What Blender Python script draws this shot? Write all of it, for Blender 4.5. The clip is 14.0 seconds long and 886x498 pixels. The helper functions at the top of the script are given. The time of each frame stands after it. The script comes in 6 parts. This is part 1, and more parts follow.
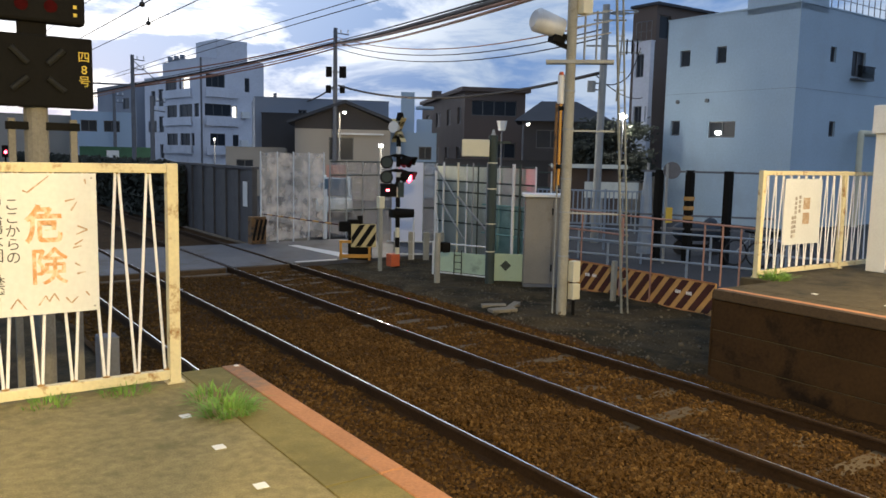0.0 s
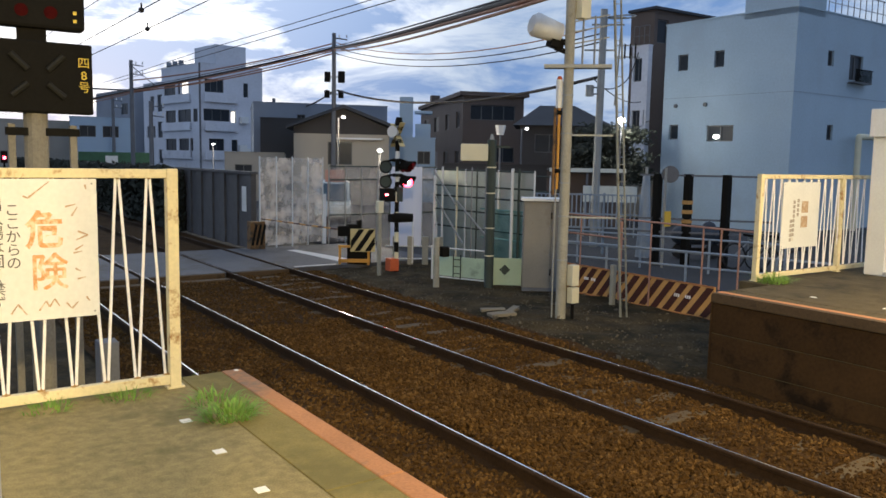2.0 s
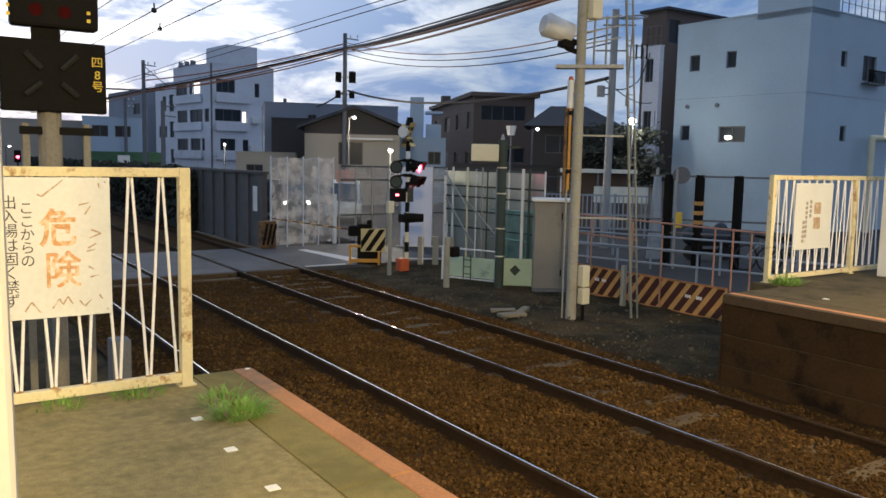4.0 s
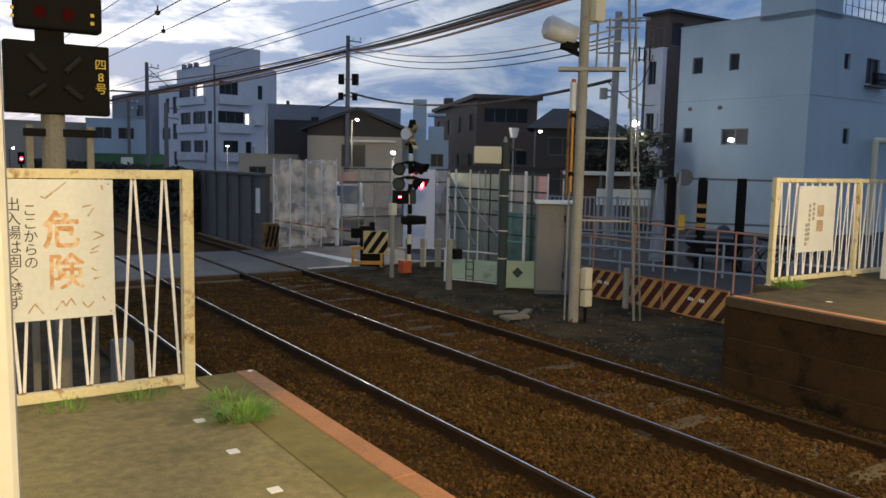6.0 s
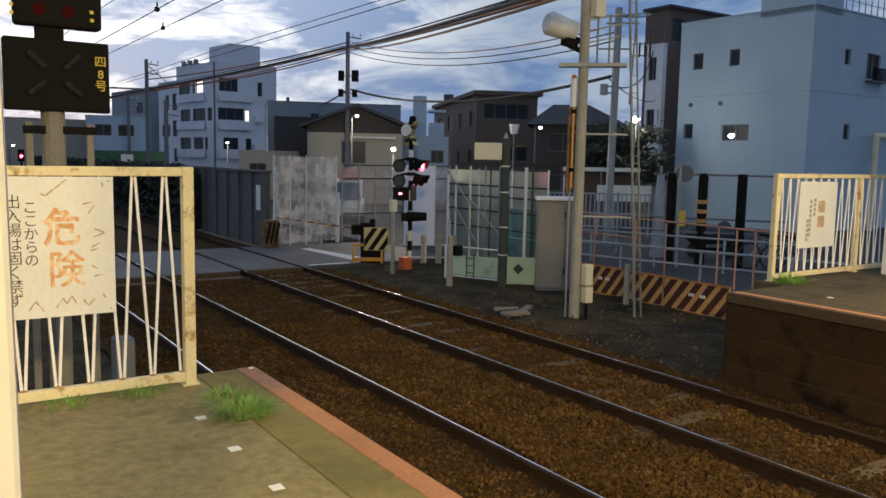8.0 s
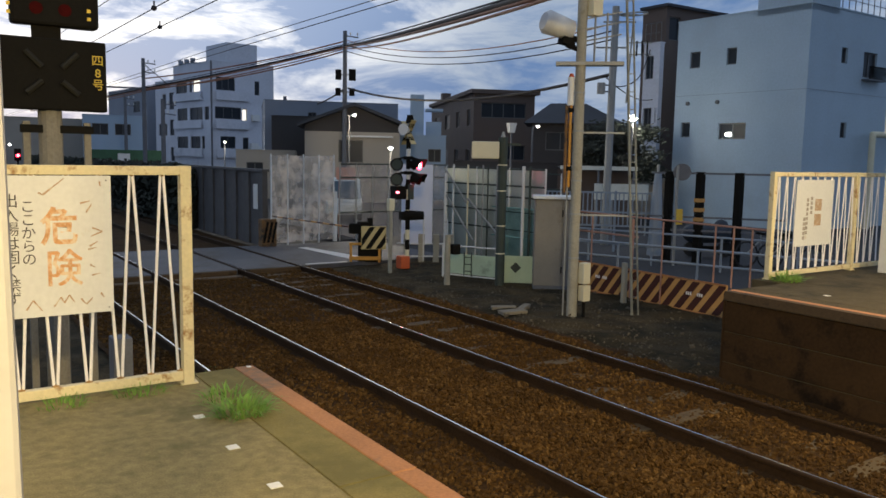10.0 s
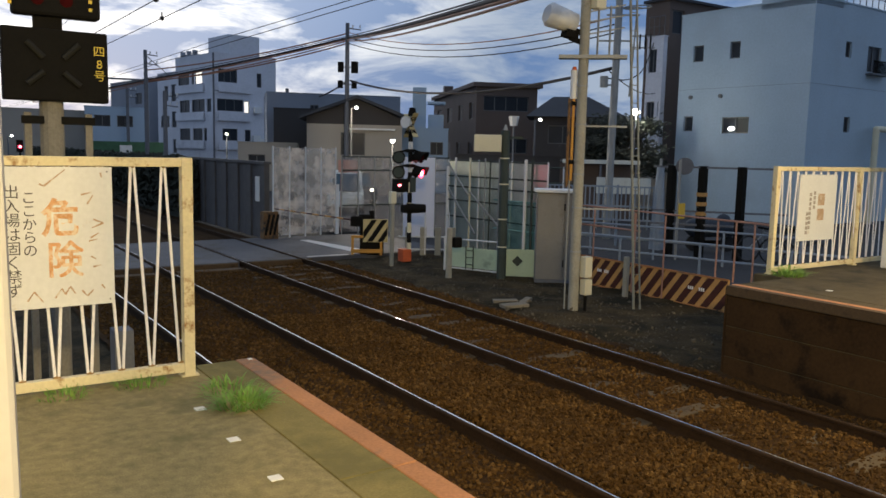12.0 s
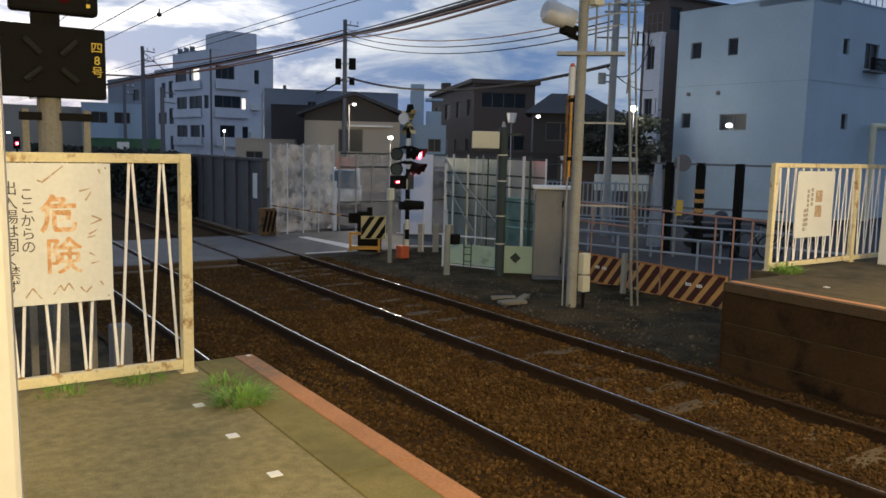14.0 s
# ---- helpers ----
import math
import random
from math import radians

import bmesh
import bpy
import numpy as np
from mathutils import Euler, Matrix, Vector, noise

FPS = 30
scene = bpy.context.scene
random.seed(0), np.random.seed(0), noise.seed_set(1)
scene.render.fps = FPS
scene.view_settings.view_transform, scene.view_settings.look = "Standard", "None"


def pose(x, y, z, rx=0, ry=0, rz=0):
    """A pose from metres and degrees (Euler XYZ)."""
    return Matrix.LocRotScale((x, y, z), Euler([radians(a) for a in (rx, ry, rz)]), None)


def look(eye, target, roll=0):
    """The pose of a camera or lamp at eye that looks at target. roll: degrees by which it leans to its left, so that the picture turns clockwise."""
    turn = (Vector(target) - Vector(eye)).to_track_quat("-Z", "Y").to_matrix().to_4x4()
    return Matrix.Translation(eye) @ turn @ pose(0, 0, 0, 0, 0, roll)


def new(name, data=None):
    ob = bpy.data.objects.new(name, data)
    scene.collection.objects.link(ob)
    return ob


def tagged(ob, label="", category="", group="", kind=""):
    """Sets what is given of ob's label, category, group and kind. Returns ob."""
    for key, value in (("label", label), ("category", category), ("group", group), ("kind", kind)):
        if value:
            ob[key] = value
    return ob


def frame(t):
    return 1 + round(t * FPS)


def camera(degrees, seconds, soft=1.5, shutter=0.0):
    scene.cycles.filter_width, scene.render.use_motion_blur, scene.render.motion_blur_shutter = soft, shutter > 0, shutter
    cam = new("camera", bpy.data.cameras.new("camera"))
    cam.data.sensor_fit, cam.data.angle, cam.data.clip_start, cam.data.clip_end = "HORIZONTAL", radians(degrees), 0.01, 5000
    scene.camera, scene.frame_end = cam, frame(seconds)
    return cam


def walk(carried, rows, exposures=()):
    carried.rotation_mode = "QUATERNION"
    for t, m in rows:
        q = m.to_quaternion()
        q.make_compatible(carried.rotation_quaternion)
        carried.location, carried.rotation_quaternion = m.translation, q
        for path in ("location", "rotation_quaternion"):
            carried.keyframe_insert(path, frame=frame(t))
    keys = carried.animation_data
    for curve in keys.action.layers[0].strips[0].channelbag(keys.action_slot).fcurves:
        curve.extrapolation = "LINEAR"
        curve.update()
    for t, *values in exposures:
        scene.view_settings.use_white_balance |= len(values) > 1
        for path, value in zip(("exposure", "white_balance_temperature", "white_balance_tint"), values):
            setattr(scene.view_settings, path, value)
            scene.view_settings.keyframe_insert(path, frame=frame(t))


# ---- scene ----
cam = camera(58.0, 14.0, soft=1.6)
PATH = [
    (0, (-2.950, 0.000, 2.654), (2.697, 8.171, 1.489), 1.23),
    (0.5, (-2.950, -0.004, 2.650), (2.666, 8.193, 1.526), 1.01),
    (1, (-2.956, -0.012, 2.651), (2.678, 8.178, 1.562), 1.06),
    (1.5, (-2.961, -0.016, 2.655), (2.706, 8.153, 1.584), 1.20),
    (2, (-2.962, -0.012, 2.655), (2.699, 8.157, 1.545), 1.08),
    (2.5, (-2.968, -0.005, 2.654), (2.650, 8.202, 1.610), 1.34),
    (3, (-2.971, -0.013, 2.651), (2.616, 8.213, 1.591), 1.31),
    (5.5, (-2.964, -0.002, 2.649), (2.576, 8.245, 1.513), 1.30),
    (6, (-2.969, -0.012, 2.651), (2.563, 8.249, 1.570), 1.27),
    (6.5, (-2.974, -0.012, 2.650), (2.593, 8.224, 1.565), 1.06),
    (7, (-2.975, -0.006, 2.646), (2.582, 8.231, 1.512), 0.87),
    (7.5, (-2.971, -0.000, 2.651), (2.541, 8.264, 1.504), 0.82),
    (8, (-2.968, 0.000, 2.651), (2.559, 8.258, 1.526), 1.15),
    (10.5, (-2.974, -0.006, 2.649), (2.596, 8.220, 1.501), 0.99),
    (11, (-2.970, -0.002, 2.649), (2.620, 8.208, 1.490), 0.85),
    (11.5, (-2.966, 0.005, 2.648), (2.600, 8.229, 1.470), 1.20),
    (12, (-2.965, 0.006, 2.647), (2.565, 8.247, 1.424), 1.33),
    (12.5, (-2.967, -0.003, 2.645), (2.545, 8.255, 1.448), 1.25),
    (13, (-2.970, -0.000, 2.646), (2.559, 8.241, 1.419), 1.34),
    (13.5, (-2.974, -0.000, 2.648), (2.549, 8.242, 1.399), 1.31),
    (14, (-2.972, 0.009, 2.644), (2.581, 8.230, 1.383), 1.35),
]
walk(cam, [(t, look(eye, target, roll)) for t, eye, target, roll in PATH],
     exposures=((0.0, 0.45), (3.0, 0.45), (3.6, 0.39), (5.0, 0.05), (5.5, 0.0), (14.0, 0.0)))

# ---- world and large lights ----
def build_world():
    world = bpy.data.worlds.new("dusk_sky")
    scene.world = world
    world.use_nodes = True
    nt = world.node_tree
    nt.nodes.clear()
    out = nt.nodes.new("ShaderNodeOutputWorld")
    bg = nt.nodes.new("ShaderNodeBackground")
    sky = nt.nodes.new("ShaderNodeTexSky")
    sky.sky_type, sky.sun_disc = "NISHITA", False
    sky.sun_elevation, sky.sun_rotation = radians(5.0), radians(8.0)
    tc = nt.nodes.new("ShaderNodeTexCoord")

    def node(kind, **kw):
        n = nt.nodes.new(kind)
        for k, v in kw.items():
            n.inputs[k].default_value = v
        return n

    # how near a direction lies to the sunset
    dot = nt.nodes.new("ShaderNodeVectorMath")
    dot.operation = "DOT_PRODUCT"
    dot.inputs[1].default_value = Vector((0.05, 0.88, 0.46)).normalized()
    nt.links.new(tc.outputs["Generated"], dot.inputs[0])
    glow = nt.nodes.new("ShaderNodeMapRange")
    glow.interpolation_type = "SMOOTHSTEP"
    glow.inputs["From Min"].default_value, glow.inputs["From Max"].default_value = 0.77, 0.97
    nt.links.new(dot.outputs["Value"], glow.inputs["Value"])
    # clouds in long flat banks
    mp = nt.nodes.new("ShaderNodeMapping")
    mp.inputs["Scale"].default_value = (2.6, 2.6, 9.0)
    nt.links.new(tc.outputs["Generated"], mp.inputs["Vector"])
    n1 = node("ShaderNodeTexNoise", Scale=2.3, Detail=7.0, Roughness=0.6, Distortion=0.4)
    nt.links.new(mp.outputs["Vector"], n1.inputs["Vector"])
    ramp = nt.nodes.new("ShaderNodeValToRGB")
    ramp.color_ramp.elements[0].position, ramp.color_ramp.elements[1].position = 0.41, 0.57
    nt.links.new(n1.outputs["Fac"], ramp.inputs["Fac"])

    def mix(fac, a, b):
        m = nt.nodes.new("ShaderNodeMix")
        m.data_type = "RGBA"
        for slot, v in ((0, fac), (6, a), (7, b)):
            if isinstance(v, bpy.types.NodeSocket):
                nt.links.new(v, m.inputs[slot])
            else:
                m.inputs[slot].default_value = v
        return m.outputs[2]

    low = mix(glow.outputs["Result"], SKY_BLUE, SKY_GLOW)
    cloud = mix(glow.outputs["Result"], CLOUD_FAR, CLOUD_GLOW)
    both = mix(ramp.outputs["Color"], low, cloud)
    add = nt.nodes.new("ShaderNodeVectorMath")
    add.operation = "MULTIPLY_ADD"
    add.inputs[1].default_value = (0.004, 0.004, 0.004)
    nt.links.new(sky.outputs["Color"], add.inputs[0])
    nt.links.new(both, add.inputs[2])
    # the sky overhead, out of view, is made paler to lift the ambient light
    sep = nt.nodes.new("ShaderNodeSeparateXYZ")
    nt.links.new(tc.outputs["Generated"], sep.inputs[0])
    high = nt.nodes.new("ShaderNodeMapRange")
    high.interpolation_type = "SMOOTHSTEP"
    high.inputs["From Min"].default_value, high.inputs["From Max"].default_value = 0.3, 0.75
    nt.links.new(sep.outputs["Z"], high.inputs["Value"])
    final = mix(high.outputs["Result"], add.outputs["Vector"], SKY_HIGH)
    nt.links.new(final, bg.inputs["Color"])
    bg.inputs["Strength"].default_value = 1.0
    nt.links.new(bg.outputs["Background"], out.inputs["Surface"])


SKY_BLUE = (0.125, 0.225, 0.44, 1)
SKY_GLOW = (0.40, 0.51, 0.73, 1)
CLOUD_FAR = (0.35, 0.43, 0.56, 1)
CLOUD_GLOW = (1.52, 1.50, 1.47, 1)
SKY_HIGH = (0.30, 0.37, 0.50, 1)
build_world()


def area_lamp(name, at, target, sx, sy, watts, color):
    data = bpy.data.lights.new(name, "AREA")
    data.shape, data.size, data.size_y, data.energy, data.color = "RECTANGLE", sx, sy, watts, color
    ob = new(name, data)
    ob.matrix_world = look(at, target)
    return ob


# fluorescent tubes inferred on both platforms, out of view behind and beside the camera
area_lamp("platform_tube_light", (-4.6, -3.0, 4.6), (-2.0, 2.6, 1.0), 1.2, 0.25, 900, (1.0, 0.74, 0.34))
area_lamp("opposite_tube_light", (7.5, 1.0, 4.2), (3.4, 4.0, 0.0), 1.2, 0.25, 480, (1.0, 0.74, 0.36))


def lamp_light(name, at, watts, color, radius=0.12):
    data = bpy.data.lights.new(name, "POINT")
    data.energy, data.color, data.shadow_soft_size = watts, color, radius
    ob = new(name, data)
    ob.location = at
    return ob


# the lit street lamps
lamp_light("street_lamp_light", (15.2, 34.2, 4.5), 400, (1.0, 0.82, 0.55))
lamp_light("short_lamp_light", (11.5, 24.7, 3.0), 330, (1.0, 0.83, 0.58))
# Added light that brightens the side wall of the white building.
lamp_light("corner_fill_light", (22.95, 23.7, 4.25), 100, (1.0, 0.94, 0.84))
lamp_light("apartment_lamp_light", (15.7, 55.5, 3.4), 220, (1.0, 0.9, 0.75))


# ---- materials ----
def mat(name, color, rough=0.8, metal=0.0, var=0.25, scale=3.0, fine=40.0, bump=0.3, stain=None, stain_amount=0.5, stain_scale=1.5, spec=0.5, rnd=0.0):
    m = bpy.data.materials.new(name)
    m.use_nodes = True
    nt = m.node_tree
    bsdf = nt.nodes["Principled BSDF"]
    tc = nt.nodes.new("ShaderNodeTexCoord")
    a = nt.nodes.new("ShaderNodeTexNoise")
    a.inputs["Scale"].default_value, a.inputs["Detail"].default_value = scale, 5
    b = nt.nodes.new("ShaderNodeTexNoise")
    b.inputs["Scale"].default_value, b.inputs["Detail"].default_value = fine, 3
    for n in (a, b):
        nt.links.new(tc.outputs["Object"], n.inputs["Vector"])
    s = nt.nodes.new("ShaderNodeMath")
    s.operation = "ADD"
    nt.links.new(a.outputs["Fac"], s.inputs[0])
    nt.links.new(b.outputs["Fac"], s.inputs[1])
    last = s.outputs[0]
    if rnd:
        info = nt.nodes.new("ShaderNodeObjectInfo")
        r = nt.nodes.new("ShaderNodeMath")
        r.operation, r.inputs[1].default_value = "MULTIPLY_ADD", rnd
        nt.links.new(info.outputs["Random"], r.inputs[0])
        nt.links.new(last, r.inputs[2])
        last = r.outputs[0]
    rng = nt.nodes.new("ShaderNodeMapRange")
    rng.inputs["From Min"].default_value, rng.inputs["From Max"].default_value = 0.6, 1.4 + rnd
    nt.links.new(last, rng.inputs["Value"])
    mx = nt.nodes.new("ShaderNodeMix")
    mx.data_type = "RGBA"
    mx.inputs[6].default_value = (*[c * (1 - var) for c in color], 1)
    mx.inputs[7].default_value = (*[min(1, c * (1 + var)) for c in color], 1)
    nt.links.new(rng.outputs["Result"], mx.inputs[0])
    col = mx.outputs[2]
    if stain:
        c = nt.nodes.new("ShaderNodeTexNoise")
        c.inputs["Scale"].default_value, c.inputs["Detail"].default_value, c.inputs["Roughness"].default_value = stain_scale, 8, 0.7
        nt.links.new(tc.outputs["Object"], c.inputs["Vector"])
        rr = nt.nodes.new("ShaderNodeMapRange")
        lo = 0.72 - 0.35 * stain_amount
        rr.inputs["From Min"].default_value, rr.inputs["From Max"].default_value = lo, lo + 0.12
        nt.links.new(c.outputs["Fac"], rr.inputs["Value"])
        mx2 = nt.nodes.new("ShaderNodeMix")
        mx2.data_type = "RGBA"
        nt.links.new(rr.outputs["Result"], mx2.inputs[0])
        nt.links.new(col, mx2.inputs[6])
        mx2.inputs[7].default_value = (*stain, 1)
        col = mx2.outputs[2]
    nt.links.new(col, bsdf.inputs["Base Color"])
    bsdf.inputs["Roughness"].default_value, bsdf.inputs["Metallic"].default_value = rough, metal
    bsdf.inputs["Specular IOR Level"].default_value = spec
    if bump:
        bp = nt.nodes.new("ShaderNodeBump")
        bp.inputs["Strength"].default_value, bp.inputs["Distance"].default_value = bump, 0.01
        nt.links.new(s.outputs[0], bp.inputs["Height"])
        nt.links.new(bp.outputs["Normal"], bsdf.inputs["Normal"])
    return m


def island_mat(name, colors, grime):
    """Loose pieces in one mesh, each in one of several colours, with patches of grime over them all."""
    m = bpy.data.materials.new(name)
    m.use_nodes = True
    nt = m.node_tree
    bsdf = nt.nodes["Principled BSDF"]
    geo = nt.nodes.new("ShaderNodeNewGeometry")
    ramp = nt.nodes.new("ShaderNodeValToRGB")
    while len(ramp.color_ramp.elements) < len(colors):
        ramp.color_ramp.elements.new(0.5)
    for k, c in enumerate(colors):
        ramp.color_ramp.elements[k].position = k / (len(colors) - 1)
        ramp.color_ramp.elements[k].color = (*c, 1)
    nt.links.new(geo.outputs["Random Per Island"], ramp.inputs["Fac"])
    tc = nt.nodes.new("ShaderNodeTexCoord")
    n = nt.nodes.new("ShaderNodeTexNoise")
    n.inputs["Scale"].default_value, n.inputs["Detail"].default_value = 0.9, 6
    nt.links.new(tc.outputs["Object"], n.inputs["Vector"])
    rr = nt.nodes.new("ShaderNodeMapRange")
    rr.inputs["From Min"].default_value, rr.inputs["From Max"].default_value = 0.47, 0.66
    rr.inputs["To Max"].default_value = 0.6
    nt.links.new(n.outputs["Fac"], rr.inputs["Value"])
    mx = nt.nodes.new("ShaderNodeMix")
    mx.data_type = "RGBA"
    nt.links.new(rr.outputs["Result"], mx.inputs[0])
    nt.links.new(ramp.outputs["Color"], mx.inputs[6])
    mx.inputs[7].default_value = (*grime, 1)
    nt.links.new(mx.outputs[2], bsdf.inputs["Base Color"])
    bsdf.inputs["Roughness"].default_value = 0.95
    bsdf.inputs["Specular IOR Level"].default_value = 0.1
    return m


def glow_mat(name, color, strength):
    m = bpy.data.materials.new(name)
    m.use_nodes = True
    b = m.node_tree.nodes["Principled BSDF"]
    b.inputs["Base Color"].default_value = (*color, 1)
    b.inputs["Emission Color"].default_value = (*color, 1)
    b.inputs["Emission Strength"].default_value = strength
    return m


def clear_mat(name, tint, haze, haze_amount, rough=0.08):
    """A clear sheet with a patchy matt haze over it."""
    m = bpy.data.materials.new(name)
    m.use_nodes = True
    nt = m.node_tree
    nt.nodes.remove(nt.nodes["Principled BSDF"])
    out = nt.nodes["Material Output"]
    tr = nt.nodes.new("ShaderNodeBsdfTransparent")
    tr.inputs["Color"].default_value = (*tint, 1)
    df = nt.nodes.new("ShaderNodeBsdfDiffuse")
    df.inputs["Color"].default_value = (*haze, 1)
    gl = nt.nodes.new("ShaderNodeBsdfGlossy")
    gl.inputs["Roughness"].default_value = rough
    fr = nt.nodes.new("ShaderNodeFresnel")
    fr.inputs["IOR"].default_value = 1.45
    tc = nt.nodes.new("ShaderNodeTexCoord")
    n = nt.nodes.new("ShaderNodeTexNoise")
    n.inputs["Scale"].default_value, n.inputs["Detail"].default_value = 2.6, 8
    nt.links.new(tc.outputs["Object"], n.inputs["Vector"])
    r = nt.nodes.new("ShaderNodeMapRange")
    r.inputs["From Min"].default_value, r.inputs["From Max"].default_value = 0.38, 0.64
    r.inputs["To Min"].default_value, r.inputs["To Max"].default_value = 0.2 * haze_amount, 1.45 * haze_amount
    nt.links.new(n.outputs["Fac"], r.inputs["Value"])
    m1 = nt.nodes.new("ShaderNodeMixShader")
    nt.links.new(r.outputs["Result"], m1.inputs[0])
    nt.links.new(tr.outputs[0], m1.inputs[1])
    nt.links.new(df.outputs[0], m1.inputs[2])
    m2 = nt.nodes.new("ShaderNodeMixShader")
    nt.links.new(fr.outputs[0], m2.inputs[0])
    nt.links.new(m1.outputs[0], m2.inputs[1])
    nt.links.new(gl.outputs[0], m2.inputs[2])
    nt.links.new(m2.outputs[0], out.inputs["Surface"])
    return m


RUST = (0.16, 0.06, 0.02)
GROUND = mat("dark_earth", (0.055, 0.05, 0.042), 0.95, spec=0.2, var=0.5, scale=0.6, fine=14, bump=0.6)
VERGE = mat("gritty_verge", (0.050, 0.038, 0.020), 0.95, spec=0.1, var=0.7, scale=1.3, fine=26, bump=1.0, stain=(0.020, 0.018, 0.011), stain_amount=0.7, stain_scale=1.1)
ASPHALT = mat("worn_asphalt", (0.040, 0.042, 0.046), 0.85, spec=0.25, var=0.3, scale=0.8, fine=60, bump=0.3)
CROSSING = mat("crossing_deck", (0.072, 0.076, 0.087), 0.7, var=0.4, scale=0.9, fine=40, bump=0.4, stain=(0.045, 0.040, 0.035), stain_amount=0.6, stain_scale=0.7)
BALLAST_BED = mat("ballast_bed", (0.042, 0.022, 0.007), 0.95, spec=0.1, var=0.5, scale=1.5, fine=28, bump=1.0)
STONE = island_mat("rusty_ballast_stone", ((0.048, 0.025, 0.007), (0.066, 0.034, 0.009), (0.080, 0.042, 0.011), (0.14, 0.080, 0.026)), (0.038, 0.020, 0.006))
PLATFORM = mat("platform_concrete", (0.262, 0.214, 0.096), 0.9, spec=0.2, var=0.42, scale=16, fine=110, bump=0.45, stain=(0.165, 0.142, 0.062), stain_amount=0.55, stain_scale=1.9)
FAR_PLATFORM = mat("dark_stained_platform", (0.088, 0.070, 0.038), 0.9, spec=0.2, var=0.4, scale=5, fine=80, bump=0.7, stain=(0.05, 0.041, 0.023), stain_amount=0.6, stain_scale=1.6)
JOINT = mat("dark_joint_dirt", (0.07, 0.058, 0.026), 0.95, var=0.4, scale=8, fine=60, bump=0.5)
LIP = mat("brown_edge_concrete", (0.075, 0.047, 0.020), 0.92, var=0.4, scale=3, fine=50, bump=0.5, stain=(0.03, 0.02, 0.01), stain_amount=0.6, stain_scale=3, rnd=0.3)
EDGE_STRIP = mat("mossy_edge_concrete", (0.225, 0.184, 0.064), 0.9, spec=0.2, var=0.3, scale=2.2, fine=80, bump=0.5, stain=(0.165, 0.140, 0.050), stain_amount=0.7, rnd=0.15)
COPING = mat("orange_coping_paint", (0.43, 0.19, 0.075), 0.85, var=0.3, scale=2.5, fine=55, bump=0.4, stain=(0.2, 0.13, 0.08), stain_amount=0.5, rnd=0.2)
PLATFORM_WALL = mat("dark_platform_wall", (0.047, 0.026, 0.010), 0.95, spec=0.15, var=0.5, scale=1.6, fine=24, bump=0.7, stain=(0.013, 0.008, 0.004), stain_amount=0.6, stain_scale=1.3, rnd=0.5)
RAIL_SIDE = mat("rail_rust", (0.030, 0.017, 0.008), 0.9, var=0.4, scale=3, fine=40, bump=0.2, spec=0.12)
RAIL_TOP = mat("polished_rail_head", (0.88, 0.87, 0.87), 0.2, metal=1.0, var=0.08, bump=0.03)
SLEEPER = mat("old_sleeper", (0.052, 0.030, 0.014), 0.9, var=0.4, scale=2, fine=30, bump=0.5, rnd=0.3)
PALE_SLEEPER = mat("concrete_sleeper", (0.072, 0.050, 0.022), 0.9, var=0.35, scale=3, fine=40, bump=0.4, stain=(0.045, 0.027, 0.010), stain_amount=0.55, stain_scale=3.0, rnd=0.3)
CREAM = mat("cream_fence_paint", (0.68, 0.60, 0.36), 0.6, var=0.12, scale=3, fine=40, bump=0.15, stain=(0.30, 0.15, 0.045), stain_amount=0.50, stain_scale=7)
COLUMN = mat("cream_column_paint", (0.36, 0.365, 0.37), 0.5, var=0.06, scale=2, fine=30, bump=0.05)
SIGN_WHITE = mat("weathered_sign_board", (0.68, 0.69, 0.66), 0.55, var=0.08, scale=2.5, fine=30, bump=0.08, stain=(0.5, 0.4, 0.25), stain_amount=0.3, stain_scale=4)
WORN_INK = mat("worn_brown_paint", (0.42, 0.29, 0.18), 0.75, var=0.3, scale=9, fine=60, bump=0, stain=(0.62, 0.56, 0.44), stain_amount=0.6, stain_scale=16)
ORANGE_INK = mat("faded_orange_paint", (0.62, 0.32, 0.13), 0.7, var=0.3, scale=9, fine=60, bump=0, stain=(0.72, 0.6, 0.42), stain_amount=0.75, stain_scale=14)
BLACK_INK = mat("black_paint", (0.06, 0.055, 0.05), 0.7, var=0.3, scale=20, fine=90, bump=0)
GREY_STEEL = mat("galvanised_steel", (0.30, 0.31, 0.30), 0.55, metal=0.35, var=0.2, scale=3, fine=50, bump=0.1)
CONCRETE_POLE = mat("pole_concrete", (0.31, 0.30, 0.245), 0.85, var=0.28, scale=2.5, fine=45, bump=0.25, stain=(0.19, 0.175, 0.12), stain_amount=0.4, stain_scale=3)
POLE_DARK = mat("far_pole_concrete", (0.13, 0.138, 0.155), 0.85, var=0.2, bump=0.1)
BLACK = mat("black_housing", (0.008, 0.0075, 0.006), 0.85, var=0.3, bump=0.1, spec=0.15)
DARK_GREEN = mat("dark_green_paint", (0.035, 0.05, 0.042), 0.7, var=0.3, bump=0.1)
YELLOW = mat("warning_yellow", (0.62, 0.42, 0.05), 0.6, var=0.18, bump=0.1, stain=RUST, stain_amount=0.3, stain_scale=5)
ORANGE = mat("orange_machine_paint", (0.55, 0.27, 0.04), 0.6, var=0.2, bump=0.1, stain=RUST, stain_amount=0.35, stain_scale=4)
HAZ_TAN = mat("faded_hazard_yellow", (0.50, 0.28, 0.09), 0.75, var=0.2, scale=4, bump=0.1)
HAZ_DARK = mat("hazard_dark_red", (0.055, 0.013, 0.006), 0.75, var=0.3, scale=4, bump=0.1)
